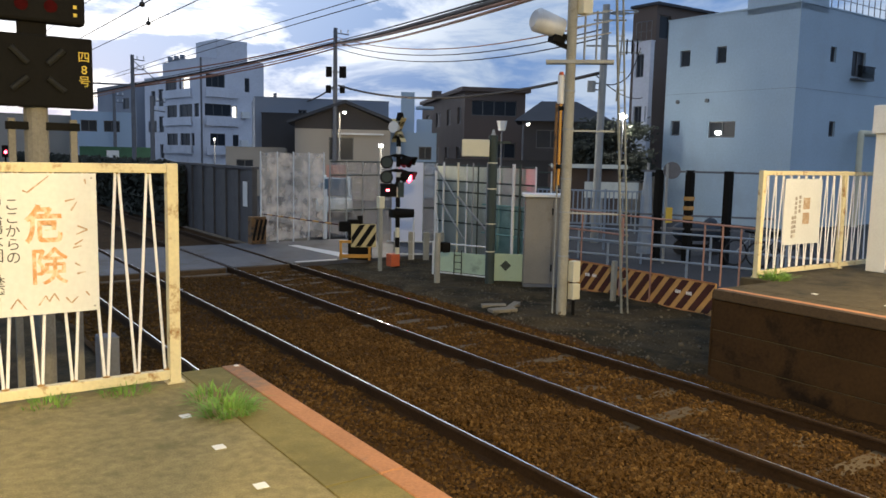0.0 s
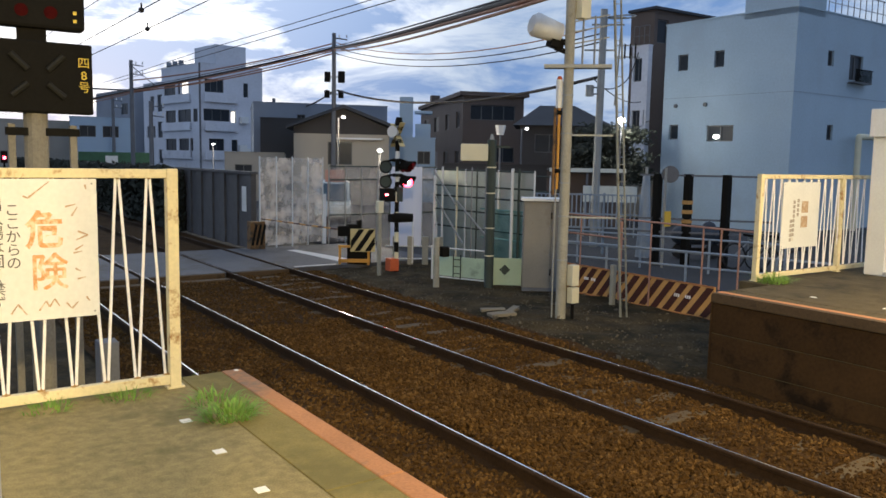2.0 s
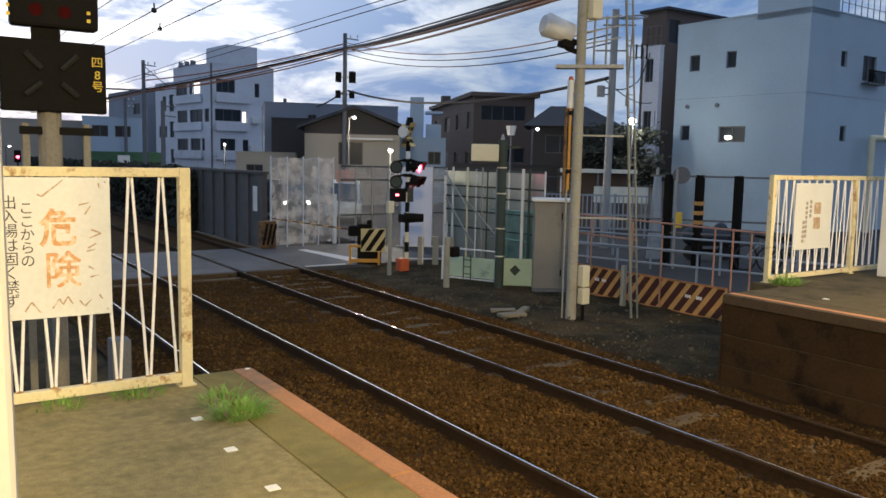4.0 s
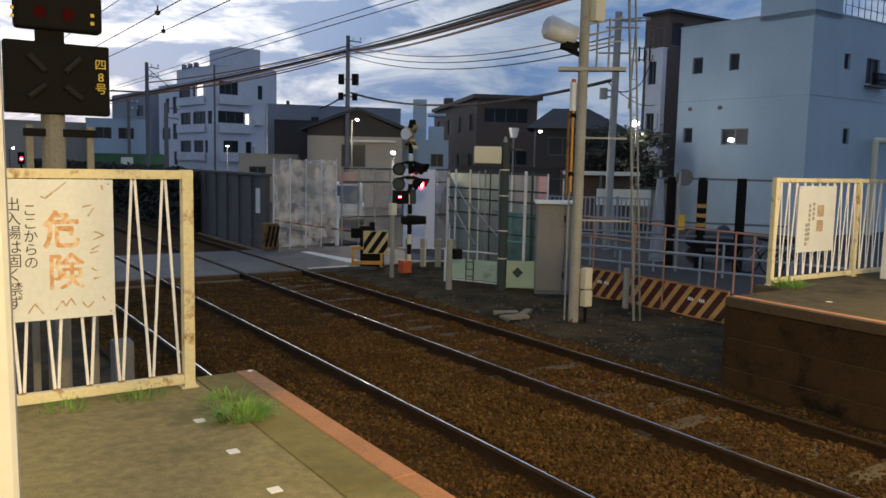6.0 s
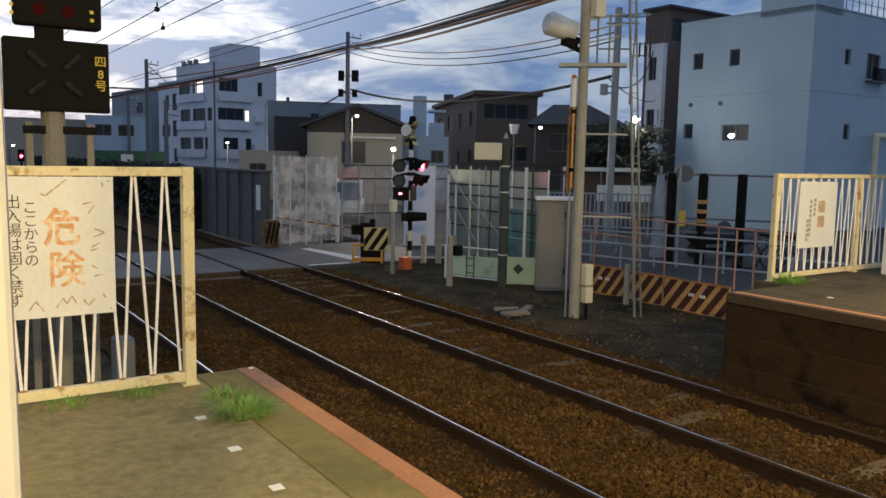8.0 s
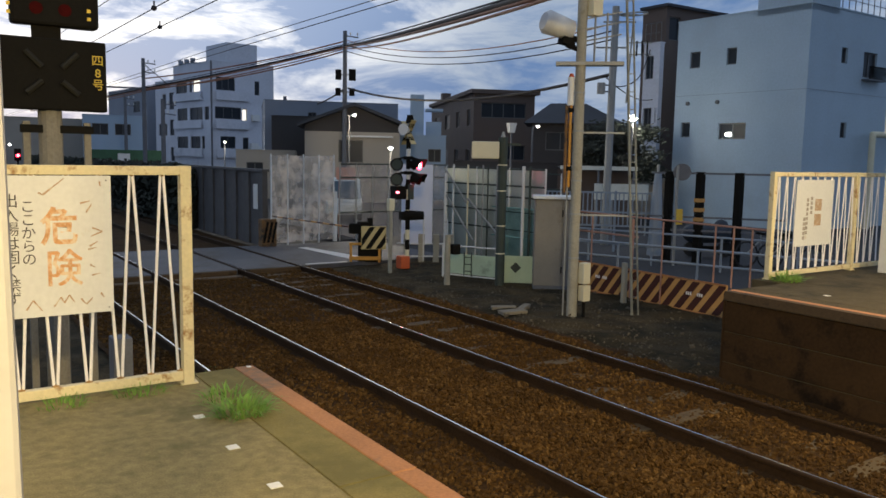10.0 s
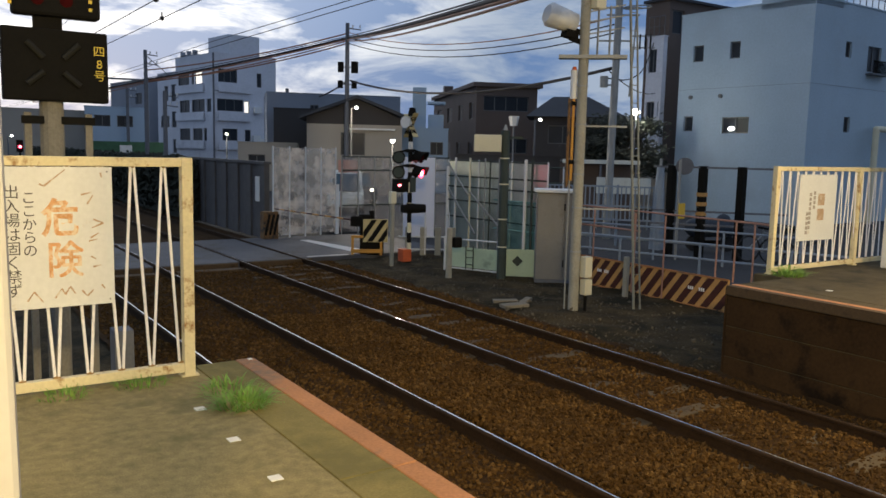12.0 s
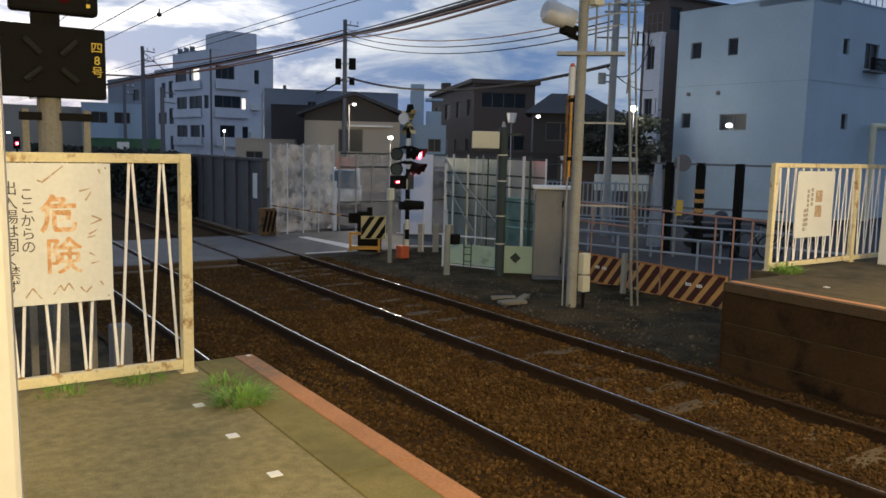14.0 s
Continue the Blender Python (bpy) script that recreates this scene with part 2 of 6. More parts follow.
RED_RAIL = mat("faded_red_rail", (0.36, 0.20, 0.15), 0.7, var=0.25, bump=0.1)
WHITE_STEEL = mat("white_steel", (0.66, 0.68, 0.68), 0.5, var=0.1, bump=0.05)
RED_BOX = mat("orange_red_box", (0.50, 0.10, 0.03), 0.6, var=0.25, bump=0.1)
GREEN_BOARD = mat("pale_green_board", (0.42, 0.55, 0.40), 0.6, var=0.12, bump=0.05, stain=(0.25, 0.32, 0.24), stain_amount=0.4)
CABINET = mat("weathered_grey_cabinet", (0.21, 0.20, 0.175), 0.7, var=0.15, bump=0.1, stain=(0.15, 0.13, 0.1), stain_amount=0.45)
CREAM_BOX = mat("cream_signal_box", (0.68, 0.64, 0.46), 0.6, var=0.08, bump=0.05)
WALL_DARK = mat("dark_ribbed_sheet", (0.075, 0.074, 0.076), 0.75, var=0.3, bump=0.1)
# Haze paled and warmed to carry lamp light and reflections on the panels.
HAZE_SHEET = clear_mat("hazy_clear_sheet", (0.93, 0.93, 0.92), (0.86, 0.79, 0.71), 0.42)
MESH_SHEET = clear_mat("green_net_sheet", (0.72, 0.80, 0.77), (0.12, 0.17, 0.15), 0.07, 0.3)
TEAL_SHEET = clear_mat("teal_net_sheet", (0.50, 0.70, 0.67), (0.05, 0.18, 0.165), 0.22, 0.3)
BLUE_WHITE = mat("white_rendered_wall", (0.375, 0.485, 0.575), 0.85, var=0.10, scale=0.5, fine=12, bump=0.1, stain=(0.36, 0.45, 0.53), stain_amount=0.5, stain_scale=0.35)
APT_WALL = mat("pale_apartment_wall", (0.60, 0.63, 0.70), 0.85, var=0.12, scale=0.6, fine=6, bump=0.05, stain=(0.47, 0.51, 0.58), stain_amount=0.4, stain_scale=0.5)
GREY_WALL = mat("grey_house_wall", (0.24, 0.27, 0.32), 0.85, var=0.12, scale=0.5, bump=0.05)
DARK_WALL = mat("dark_house_wall", (0.050, 0.046, 0.045), 0.85, var=0.15, scale=0.5, bump=0.05)
BEIGE_WALL = mat("beige_house_wall", (0.36, 0.33, 0.28), 0.85, var=0.1, scale=0.5, bump=0.05)
BROWN_WALL = mat("brown_tiled_wall", (0.105, 0.080, 0.068), 0.8, var=0.15, scale=0.5, bump=0.05)
BLUE_WALL = mat("pale_blue_wall", (0.33, 0.44, 0.56), 0.8, var=0.08, scale=0.5, bump=0.05)
ROOF = mat("grey_roof_sheet", (0.045, 0.05, 0.06), 0.9, var=0.2, scale=0.8, bump=0.1)
PANE = mat("dark_window_glass", (0.022, 0.028, 0.036), 0.35, var=0.2, bump=0, spec=0.2)
FRAME_M = mat("window_frame_metal", (0.12, 0.125, 0.13), 0.5, metal=0.3, bump=0.05)
LIT_PANE = glow_mat("lit_window", (1.0, 0.93, 0.8), 1.1)
LAMP_GLOW = glow_mat("street_lamp_glow", (1.0, 0.97, 0.88), 9.0)
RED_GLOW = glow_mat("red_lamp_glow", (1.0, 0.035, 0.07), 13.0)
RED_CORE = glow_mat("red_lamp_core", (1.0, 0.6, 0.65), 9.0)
CABLE = mat("black_cable", (0.022, 0.02, 0.022), 0.7, bump=0)
COPPER = mat("brown_overhead_wire", (0.30, 0.14, 0.085), 0.6, bump=0)
GRASS = mat("grass_blade", (0.17, 0.31, 0.05), 0.8, var=0.4, scale=6, fine=20, bump=0)
# Near black: shade within the foliage is put into the colour.
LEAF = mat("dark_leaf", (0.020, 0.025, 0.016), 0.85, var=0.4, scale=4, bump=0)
WHITE_PAINT = mat("road_white_paint", (0.62, 0.62, 0.60), 0.8, var=0.12, scale=3, fine=30, bump=0.1)
WHITE_MARK = mat("white_marker_tile", (0.80, 0.78, 0.70), 0.7, var=0.06, bump=0.1)
CAR_DARK = mat("dark_car_paint", (0.02, 0.024, 0.03), 0.3, var=0.1, bump=0)
VAN_BLUE = mat("pale_blue_van_paint", (0.42, 0.50, 0.56), 0.4, var=0.06, bump=0)
RUBBER = mat("tyre_rubber", (0.02, 0.02, 0.02), 0.9, bump=0.1)
GLASS_DARK = mat("car_glass", (0.03, 0.06, 0.09), 0.08, var=0.1, bump=0)
HEADLIGHT = glow_mat("car_lamp_glow", (1.0, 0.93, 0.75), 12.0)
YELLOW_TEXT = mat("yellow_lettering", (0.72, 0.52, 0.06), 0.6, var=0.1, bump=0)
DIM_RED = mat("unlit_red_lens", (0.040, 0.003, 0.003), 0.8, var=0.3, scale=12, bump=0, spec=0.05)
COVER_BLUE = mat("dark_blue_cover", (0.02, 0.03, 0.045), 0.6, var=0.3, bump=0.2)
SPEAKER_YELLOW = mat("pale_yellow_horn", (0.52, 0.44, 0.22), 0.6, var=0.1, bump=0.05)


# ---- mesh helpers ----
def box(bm, x0, y0, z0, x1, y1, z1, bev=0.0):
    g = bmesh.ops.create_cube(bm, size=1.0)
    m = Matrix.Translation(((x0 + x1) / 2, (y0 + y1) / 2, (z0 + z1) / 2)) @ Matrix.Diagonal((abs(x1 - x0), abs(y1 - y0), abs(z1 - z0), 1))
    bmesh.ops.transform(bm, matrix=m, verts=g["verts"])
    if bev:
        edges = list({e for v in g["verts"] for e in v.link_edges})
        bmesh.ops.bevel(bm, geom=edges, offset=bev, segments=2, affect="EDGES", profile=0.5)
    return bm


def rod(bm, p, q, r, r2=None, n=8):
    p, q = Vector(p), Vector(q)
    d = q - p
    g = bmesh.ops.create_cone(bm, cap_ends=True, segments=n, radius1=r, radius2=r if r2 is None else r2, depth=d.length)
    m = Matrix.Translation((p + q) / 2) @ d.to_track_quat("Z", "Y").to_matrix().to_4x4()
    bmesh.ops.transform(bm, matrix=m, verts=g["verts"])
    return bm


def bar(bm, p, q, w, h):
    """A square bar from p to q."""
    p, q = Vector(p), Vector(q)
    d = q - p
    g = bmesh.ops.create_cube(bm, size=1.0)
    m = Matrix.Translation((p + q) / 2) @ d.to_track_quat("Z", "Y").to_matrix().to_4x4() @ Matrix.Diagonal((w, h, d.length, 1))
    bmesh.ops.transform(bm, matrix=m, verts=g["verts"])
    return bm


def prism(bm, pts, axis, a, b):
    """A flat outline pushed along an axis from a to b."""
    def at(u, v, w):
        return {"x": (w, u, v), "y": (u, w, v), "z": (u, v, w)}[axis]
    lo = [bm.verts.new(at(u, v, a)) for u, v in pts]
    hi = [bm.verts.new(at(u, v, b)) for u, v in pts]
    bm.faces.new(lo)
    bm.faces.new(hi)
    for i in range(len(pts)):
        j = (i + 1) % len(pts)
        bm.faces.new((lo[i], lo[j], hi[j], hi[i]))
    bmesh.ops.recalc_face_normals(bm, faces=bm.faces[:])
    return bm


def ball(bm, c, r, sx=1, sy=1, sz=1, sub=2):
    g = bmesh.ops.create_icosphere(bm, subdivisions=sub, radius=r)
    bmesh.ops.transform(bm, matrix=Matrix.Translation(c) @ Matrix.Diagonal((sx, sy, sz, 1)), verts=g["verts"])
    return bm


def BM():
    return bmesh.new()


def mesh_of(name, bm, material, smooth=False):
    me = bpy.data.meshes.new(name)
    bm.to_mesh(me)
    bm.free()
    me.materials.append(material)
    if smooth:
        for p in me.polygons:
            p.use_smooth = True
    return me


def part(name, bm, material, parent=None, label="", smooth=False, m=None):
    ob = new(name, mesh_of(name, bm, material, smooth))
    ob.parent = parent
    if m is not None:
        ob.matrix_basis = m
    if label:
        ob["label"] = label
    return ob


def thing(name, m, label, category, group="", kind=""):
    ob = new(name)
    ob.empty_display_size = 0.2
    ob.matrix_basis = m
    return tagged(ob, label, category, group, kind)


def whole(name, bm, material, label, category="", group="", kind="", m=None, smooth=False):
    return tagged(part(name, bm, material, None, "", smooth, m), label, category, group, kind)


def text(name, body, size, material, parent, m, depth=0.002, bold=0.0):
    """Lettering turned into a mesh."""
    cu = bpy.data.curves.new(name, "FONT")
    cu.body, cu.size, cu.extrude, cu.align_x, cu.align_y, cu.offset = body, size, depth, "CENTER", "CENTER", bold
    ob = bpy.data.objects.new(name, cu)
    me = bpy.data.meshes.new_from_object(ob)
    bpy.data.objects.remove(ob)
    me.materials.clear()
    me.materials.append(material)
    res = new(name, me)
    res.parent = parent
    res.matrix_basis = m
    return res


def grid_sheet(x0, x1, y0, y1, nx, ny, height):
    xs, ys = np.linspace(x0, x1, nx), np.linspace(y0, y1, ny)
    verts = [(x, y, height(x, y)) for y in ys for x in xs]
    faces = [(j * nx + i, j * nx + i + 1, (j + 1) * nx + i + 1, (j + 1) * nx + i) for j in range(ny - 1) for i in range(nx - 1)]
    me = bpy.data.meshes.new("sheet")
    me.from_pydata(verts, [], faces)
    for p in me.polygons:
        p.use_smooth = True
    return me


RUSTY = mat("rusted_brown_paint", (0.17, 0.09, 0.03), 0.8, var=0.4, scale=5, bump=0.2, stain=(0.04, 0.03, 0.02), stain_amount=0.6, stain_scale=6)
PINK = mat("faded_pink_board", (0.5, 0.27, 0.22), 0.7, var=0.1, bump=0.05)
LOOSE = mat("loose_grey_stone", (0.085, 0.072, 0.05), 0.95, var=0.6, scale=3, bump=0.2)
FADED_INK = mat("faded_grey_lettering", (0.34, 0.31, 0.27), 0.8, var=0.3, scale=20, bump=0)
STREET_SHEET = clear_mat("grey_fence_sheet", (0.90, 0.90, 0.90), (0.42, 0.40, 0.39), 0.22, 0.25)
SLAB = mat("pale_slab_concrete", (0.17, 0.155, 0.12), 0.9, var=0.25, scale=4, bump=0.4)
BALUSTER = mat("pale_baluster_paint", (0.84, 0.82, 0.80), 0.6, var=0.1, bump=0.1)


# ---- ground, track bed, street ----
def bumpy(base, amp, freq):
    return lambda x, y: base + amp * noise.noise(Vector((x * freq, y * freq, 3.1)))


def setting(name, bm, material, label, category):
    return whole(name, bm, material, label, category, kind="structure")


def sheet_setting(name, me, material, label, category):
    ob = new(name, me)
    me.materials.append(material)
    return tagged(ob, label, category, kind="structure")


bm = BM()
box(bm, -1500, -1500, -0.6, 1500, 1500, -0.34)
setting("ground", bm, GROUND, "dark bare earth reaching to the horizon", "ground")
sheet_setting("track_bed", grid_sheet(-0.78, 5.66, -16, 17.75, 90, 300, bumpy(-0.125, 0.05, 2.3)), BALLAST_BED, "brown rust-stained ballast bed between the platforms", "track bed")
sheet_setting("track_bed_beyond", grid_sheet(-4, 5.7, 22.2, 150, 20, 60, bumpy(-0.145, 0.05, 0.9)), BALLAST_BED, "brown ballast bed beyond the road crossing", "track bed")
sheet_setting("verge", grid_sheet(5.0, 9.3, 6.3, 17.78, 70, 150, lambda x, y: -0.09 + 0.05 * noise.noise(Vector((x * 1.7, y * 1.7, 3.1))) - 0.16 * max(0.0, min(1.0, (5.95 - x) / 0.9))), VERGE, "gritty bare verge beside the far track", "ground")
sheet_setting("verge_near", grid_sheet(-9, -0.7, 5.9, 17.78, 60, 90, bumpy(-0.16, 0.05, 1.7)), VERGE, "gritty bare ground behind the platform end", "ground")
bm = BM()
box(bm, 9.25, 6.5, -0.33, 70, 70, -0.03)
setting("street", bm, ASPHALT, "grey asphalt street beside the railway", "road")

bm = BM()
for a, b in ((-9, -0.045), (0.10, 1.39), (1.535, 3.323), (3.468, 4.75), (4.895, 9.26)):
    box(bm, a, 17.8, -0.32, b, 22.3, -0.014)
deck = setting("crossing_deck", bm, CROSSING, "smooth grey level crossing deck with flangeway gaps", "road")
bm = BM()
for a, b in ((-9, -0.10), (0.14, 1.36), (1.60, 3.26), (3.50, 5.1)):
    box(bm, a, 17.70, -0.3, b, 17.797, -0.022, 0.012)
part("deck_edge_beam", bm, LIP, deck, "rust-stained edge beam")
for a, b in ((-3.5, -0.12), (0.16, 1.34), (1.75, 3.2)):
    bm = BM()
    box(bm, a, 17.12, -0.24, b, 17.36, -0.075, 0.015)
    part("timber_baulk", bm, LIP, deck)
bm = BM()
prism(bm, [(6.35, 21.3), (6.62, 21.3), (7.1, 18.1), (6.55, 18.1)], "z", -0.012, -0.008)
part("stop_line", bm, WHITE_PAINT, deck, "white painted edge line")
bm = BM()
box(bm, 5.1, 17.9, -0.012, 6.2, 18.02, -0.008)
part("edge_line", bm, WHITE_PAINT, deck)


# ---- railway track ----
def rail_mesh(y0, y1):
    bm = BM()
    prism(bm, [(-0.064, -0.153), (0.064, -0.153), (0.064, -0.14), (0.012, -0.12), (0.01, -0.045), (0.034, -0.032), (0.034, -0.012), (0.026, -0.002), (-0.026, -0.002), (-0.034, -0.012), (-0.034, -0.032), (-0.01, -0.045), (-0.012, -0.12), (-0.064, -0.14)], "y", y0, y1)
    return bm


RAIL_X = (0.0, 1.49, 3.368, 4.85)
for k, (a, b, what) in enumerate(((RAIL_X[0], RAIL_X[1], "near"), (RAIL_X[2], RAIL_X[3], "far"))):
    track = thing("railway_track", pose(0, 0, 0), f"rusty steel railway track on ballast beside the {what} platform", "railway track", "railway tracks", "structure")
    for x in (a, b):
        rail = part("rail", rail_mesh(-16, 150), RAIL_SIDE, track, "rusty rail with a bright running surface", m=pose(x, 0, 0))
        bm = BM()
        box(bm, 0.008, -16, -0.004, 0.025, 150, 0.0)
        part("running_surface", bm, RAIL_TOP, rail)
    bm = BM()
    box(bm, -1.05, -0.11, -0.2, 1.05, 0.11, -0.112, 0.012)
    first = part("sleeper", bm, PALE_SLEEPER if k else SLEEPER, track, m=pose((a + b) / 2, -5, 0))
    y = -5.0
    rng = random.Random(5 + k)
    while y < 17.2:
        y += 0.62
        s = new("sleeper", first.data)
        s.parent = track
        s.matrix_basis = pose((a + b) / 2 + rng.uniform(-0.03, 0.03), y, rng.uniform(-0.034, -0.012) + (0.012 if k else -0.03), rng.uniform(-0.5, 0.5), 0, rng.uniform(-0.8, 0.8))


def ballast_stones(name, count, x0, x1, y0, y1, smin, smax, z, seed, material, label):
    r = np.random.RandomState(seed)
    base = np.array([(1, 0, 0), (-1, 0, 0), (0, 1, 0), (0, -1, 0), (0, 0, 1), (0, 0, -1)], float)
    tri = np.array([(0, 2, 4), (2, 1, 4), (1, 3, 4), (3, 0, 4), (2, 0, 5), (1, 2, 5), (3, 1, 5), (0, 3, 5)])
    pos = np.c_[r.uniform(x0, x1, count), r.uniform(y0, y1, count), z + r.uniform(-0.012, 0.014, count)]
    pos[:, 2] += [0.05 * noise.noise(Vector((p[0] * 2.3, p[1] * 2.3, 3.1))) for p in pos]
    keep = np.all([np.abs(pos[:, 0] - x) > 0.07 for x in RAIL_X], axis=0)
    pos = pos[keep]
    n = len(pos)
    size = r.uniform(smin, smax, (n, 1, 1)) * r.uniform(0.6, 1.3, (n, 1, 3))
    v = base[None] * r.uniform(0.75, 1.25, (n, 6, 1)) * size
    q = r.normal(size=(n, 3, 3))
    q, _ = np.linalg.qr(q)
    v = np.einsum("nij,nkj->nki", q, v) + pos[:, None]
    f = (tri[None] + 6 * np.arange(n)[:, None, None]).reshape(-1, 3)
    me = bpy.data.meshes.new(name)
    me.from_pydata(v.reshape(-1, 3).tolist(), [], f.tolist())
    me.materials.append(material)
    return tagged(new(name, me), label, "ballast", kind="stuff")


ballast_stones("ballast", 52000, -0.7, 5.5, 1.5, 12.0, 0.014, 0.032, -0.123, 3, STONE, "brown rust-stained crushed stone ballast between the rails")
ballast_stones("ballast_ridge", 15000, 1.75, 3.15, 1.5, 12.0, 0.016, 0.034, -0.098, 8, STONE, "raised rust-brown crushed stone ballast between the two tracks")
ballast_stones("ballast_behind", 16000, -0.7, 5.5, -5.0, 1.5, 0.016, 0.034, -0.123, 9, STONE, "brown rust-stained crushed stone ballast between the platforms")
ballast_stones("ballast_far", 16000, -0.7, 5.6, 12.0, 17.6, 0.016, 0.032, -0.124, 4, STONE, "brown rust-stained crushed stone ballast near the crossing")
ballast_stones("loose_stones", 2600, 5.5, 9.0, 6.5, 17.5, 0.007, 0.020, -0.094, 6, LOOSE, "grey loose stones on the verge")
ballast_stones("pale_litter", 120, 5.5, 8.8, 6.5, 13.5, 0.016, 0.045, -0.085, 12, LOOSE, "pale broken stone and litter scattered on the verge")


# ---- platforms ----
def platform(name, x0, x1, y1, edge_x, side, label, top, coping, lip):
    """A platform whose edge lies at edge_x; lip is how far its painted strip stands back from a bare stone lip."""
    root = thing(name, pose(0, 0, 0), label, "platform", kind="structure")

    def across(a, b):
        return sorted((edge_x - side * a, edge_x - side * b))

    lo, hi = sorted((edge_x - side * 0.466, x1 if side < 0 else x0))
    bm = BM()
    box(bm, lo, -14, -0.3, hi, y1, 1.018)
    part("platform_slab", bm, top, root)
    a, b = across(lip, 0.464)
    bm = BM()
    box(bm, a, -14, -0.3, b, y1 - 0.004, 1.006)
    part("edge_bed", bm, JOINT, root, "dirt-filled joints behind the coping")
    a, b = across(0.045, 0.15)
    bm = BM()
    box(bm, a, -14, -0.3, b, y1 - 0.008, 0.90)
    part("platform_face", bm, JOINT, root, "dark stained concrete platform face")
    y = y1
    while y > -10:
        first = y == y1
        bm = BM()
        a, b = across(lip, lip + coping)
        box(bm, a, y - 2.412, 0.997, b, y - 0.004, 1.022, 0.006)
        part("coping_stone", bm, COPING, root, "orange-painted coping stone" if first else "")
        bm = BM()
        a, b = across(lip + coping + 0.006, 0.452)
        box(bm, a, y - 2.410, 0.99, b, y - 0.006, 1.0165, 0.001)
        part("edge_slab", bm, EDGE_STRIP if side > 0 else top, root, "mossy concrete slab behind the coping" if first else "")
        bm = BM()
        a, b = across(0.0, lip + 0.02 if lip else 0.12)
        box(bm, a, y - 2.412, 0.895, b, y - 0.004, 1.019 if lip else 0.9965, 0.008)
        part("lip_stone", bm, LIP, root, "bare brown concrete lip" if first else "")
        for k in range(3):
            bm = BM()
            a, b = across(0.03, 0.08)
            off = 0.6 if k == 1 else 0.0
            box(bm, a, y - 2.409 - off, -0.3 + 0.398 * k, b, y - 0.009 - (off if not first else 0.0), -0.3 + 0.398 * (k + 1) - 0.012, 0.006)
            part("face_block", bm, PLATFORM_WALL, root)
        y -= 2.416
    return root


near_platform = platform("platform_near", -9.0, 0, 5.84, -0.80, 1, "worn greenish concrete platform with an orange painted edge", PLATFORM, 0.142, 0.0)
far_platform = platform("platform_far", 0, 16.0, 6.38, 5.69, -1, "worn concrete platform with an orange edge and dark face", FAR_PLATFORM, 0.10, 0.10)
bm = BM()
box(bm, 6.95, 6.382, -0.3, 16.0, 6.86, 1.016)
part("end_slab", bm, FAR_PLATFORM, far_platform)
bm = BM()
box(bm, 5.73, 6.384, -0.3, 6.948, 6.41, 0.99)
part("end_face", bm, PLATFORM_WALL, far_platform)
bm = BM()
box(bm, -0.016, -0.018, 0, 0.016, 0.018, 0.004, 0.001)
part("marker_tile", bm, WHITE_MARK, near_platform, "", m=pose(-0.845, 5.79, 1.0225))
for k in range(12):
    bm = BM()
    box(bm, -0.032, -0.034, 0, 0.032, 0.034, 0.005, 0.002)
    part("marker_tile", bm, WHITE_MARK, near_platform, "small white square marker" if k == 0 else "", m=pose(-1.523, 4.82 - 0.613 * k, 1.0185, 0, 0, 2 * math.sin(k * 3.0)))
for k in range(6):
    bm = BM()
    box(bm, -0.032, -0.034, 0, 0.032, 0.034, 0.005, 0.002)
    part("marker_tile", bm, WHITE_MARK, far_platform, "", m=pose(6.55, 5.5 - 0.9 * k, 1.0185))


# ---- zigzag platform end fences ----
WELD = mat("rusty_weld", (0.34, 0.21, 0.075), 0.8, var=0.4, scale=20, fine=80, bump=0.3)


def end_fence(m, label, spans, post_xs, top, pitch, shift):
    root = thing("platform_fence", m, label, "fence", "platform end fences")
    a, b = spans
    bm = BM()
    box(bm, a, -0.03, top - 0.062, b, 0.03, top, 0.006)
    part("top_rail", bm, CREAM, root)
    bm = BM()
    box(bm, a, -0.028, 0.028, b, 0.028, 0.096, 0.006)
    part("bottom_rail", bm, CREAM, root)
    for x in post_xs:
        bm = BM()
        box(bm, x - 0.038, -0.038, 0, x + 0.038, 0.038, top + 0.004, 0.006)
        box(bm, x - 0.06, -0.05, 0, x + 0.06, 0.05, 0.012)
        part("post", bm, CREAM, root)
    x = a + shift
    up = True
    while x < b - 0.05:
        nx = x + pitch / 2
        if nx < b - 0.02:
            bm = BM()
            z0, z1 = (0.085, top - 0.06) if up else (top - 0.06, 0.085)
            rod(bm, (x + 0.01, 0, z0), (nx - 0.01, 0, z1), 0.010, n=6)
            part("baluster", bm, BALUSTER, root)
        x, up = nx, not up
        if up and nx < b - 0.03:
            for z, k in ((0.098, 0.022), (top - 0.064, 0.014)):
                wx = nx if z < 0.5 else nx - pitch / 2
                bm = BM()
                ball(bm, (wx, 0, z), k, 1.3, 1.0, 0.7, 1)
                part("weld", bm, WELD, root)
    return root


end_fence(pose(-3.4, 5.6, 1.02), "cream-painted rusty steel zigzag fence at the platform end", (0, 2.07), (0.0, 2.035), 1.535, 0.2, 0.182)
end_fence(pose(7.1, 6.73, 1.02, 0, 0, 0), "cream-painted steel fence closing the opposite platform end", (0, 3.0), (0.03, 2.15), 1.515, 0.19, 0.06)


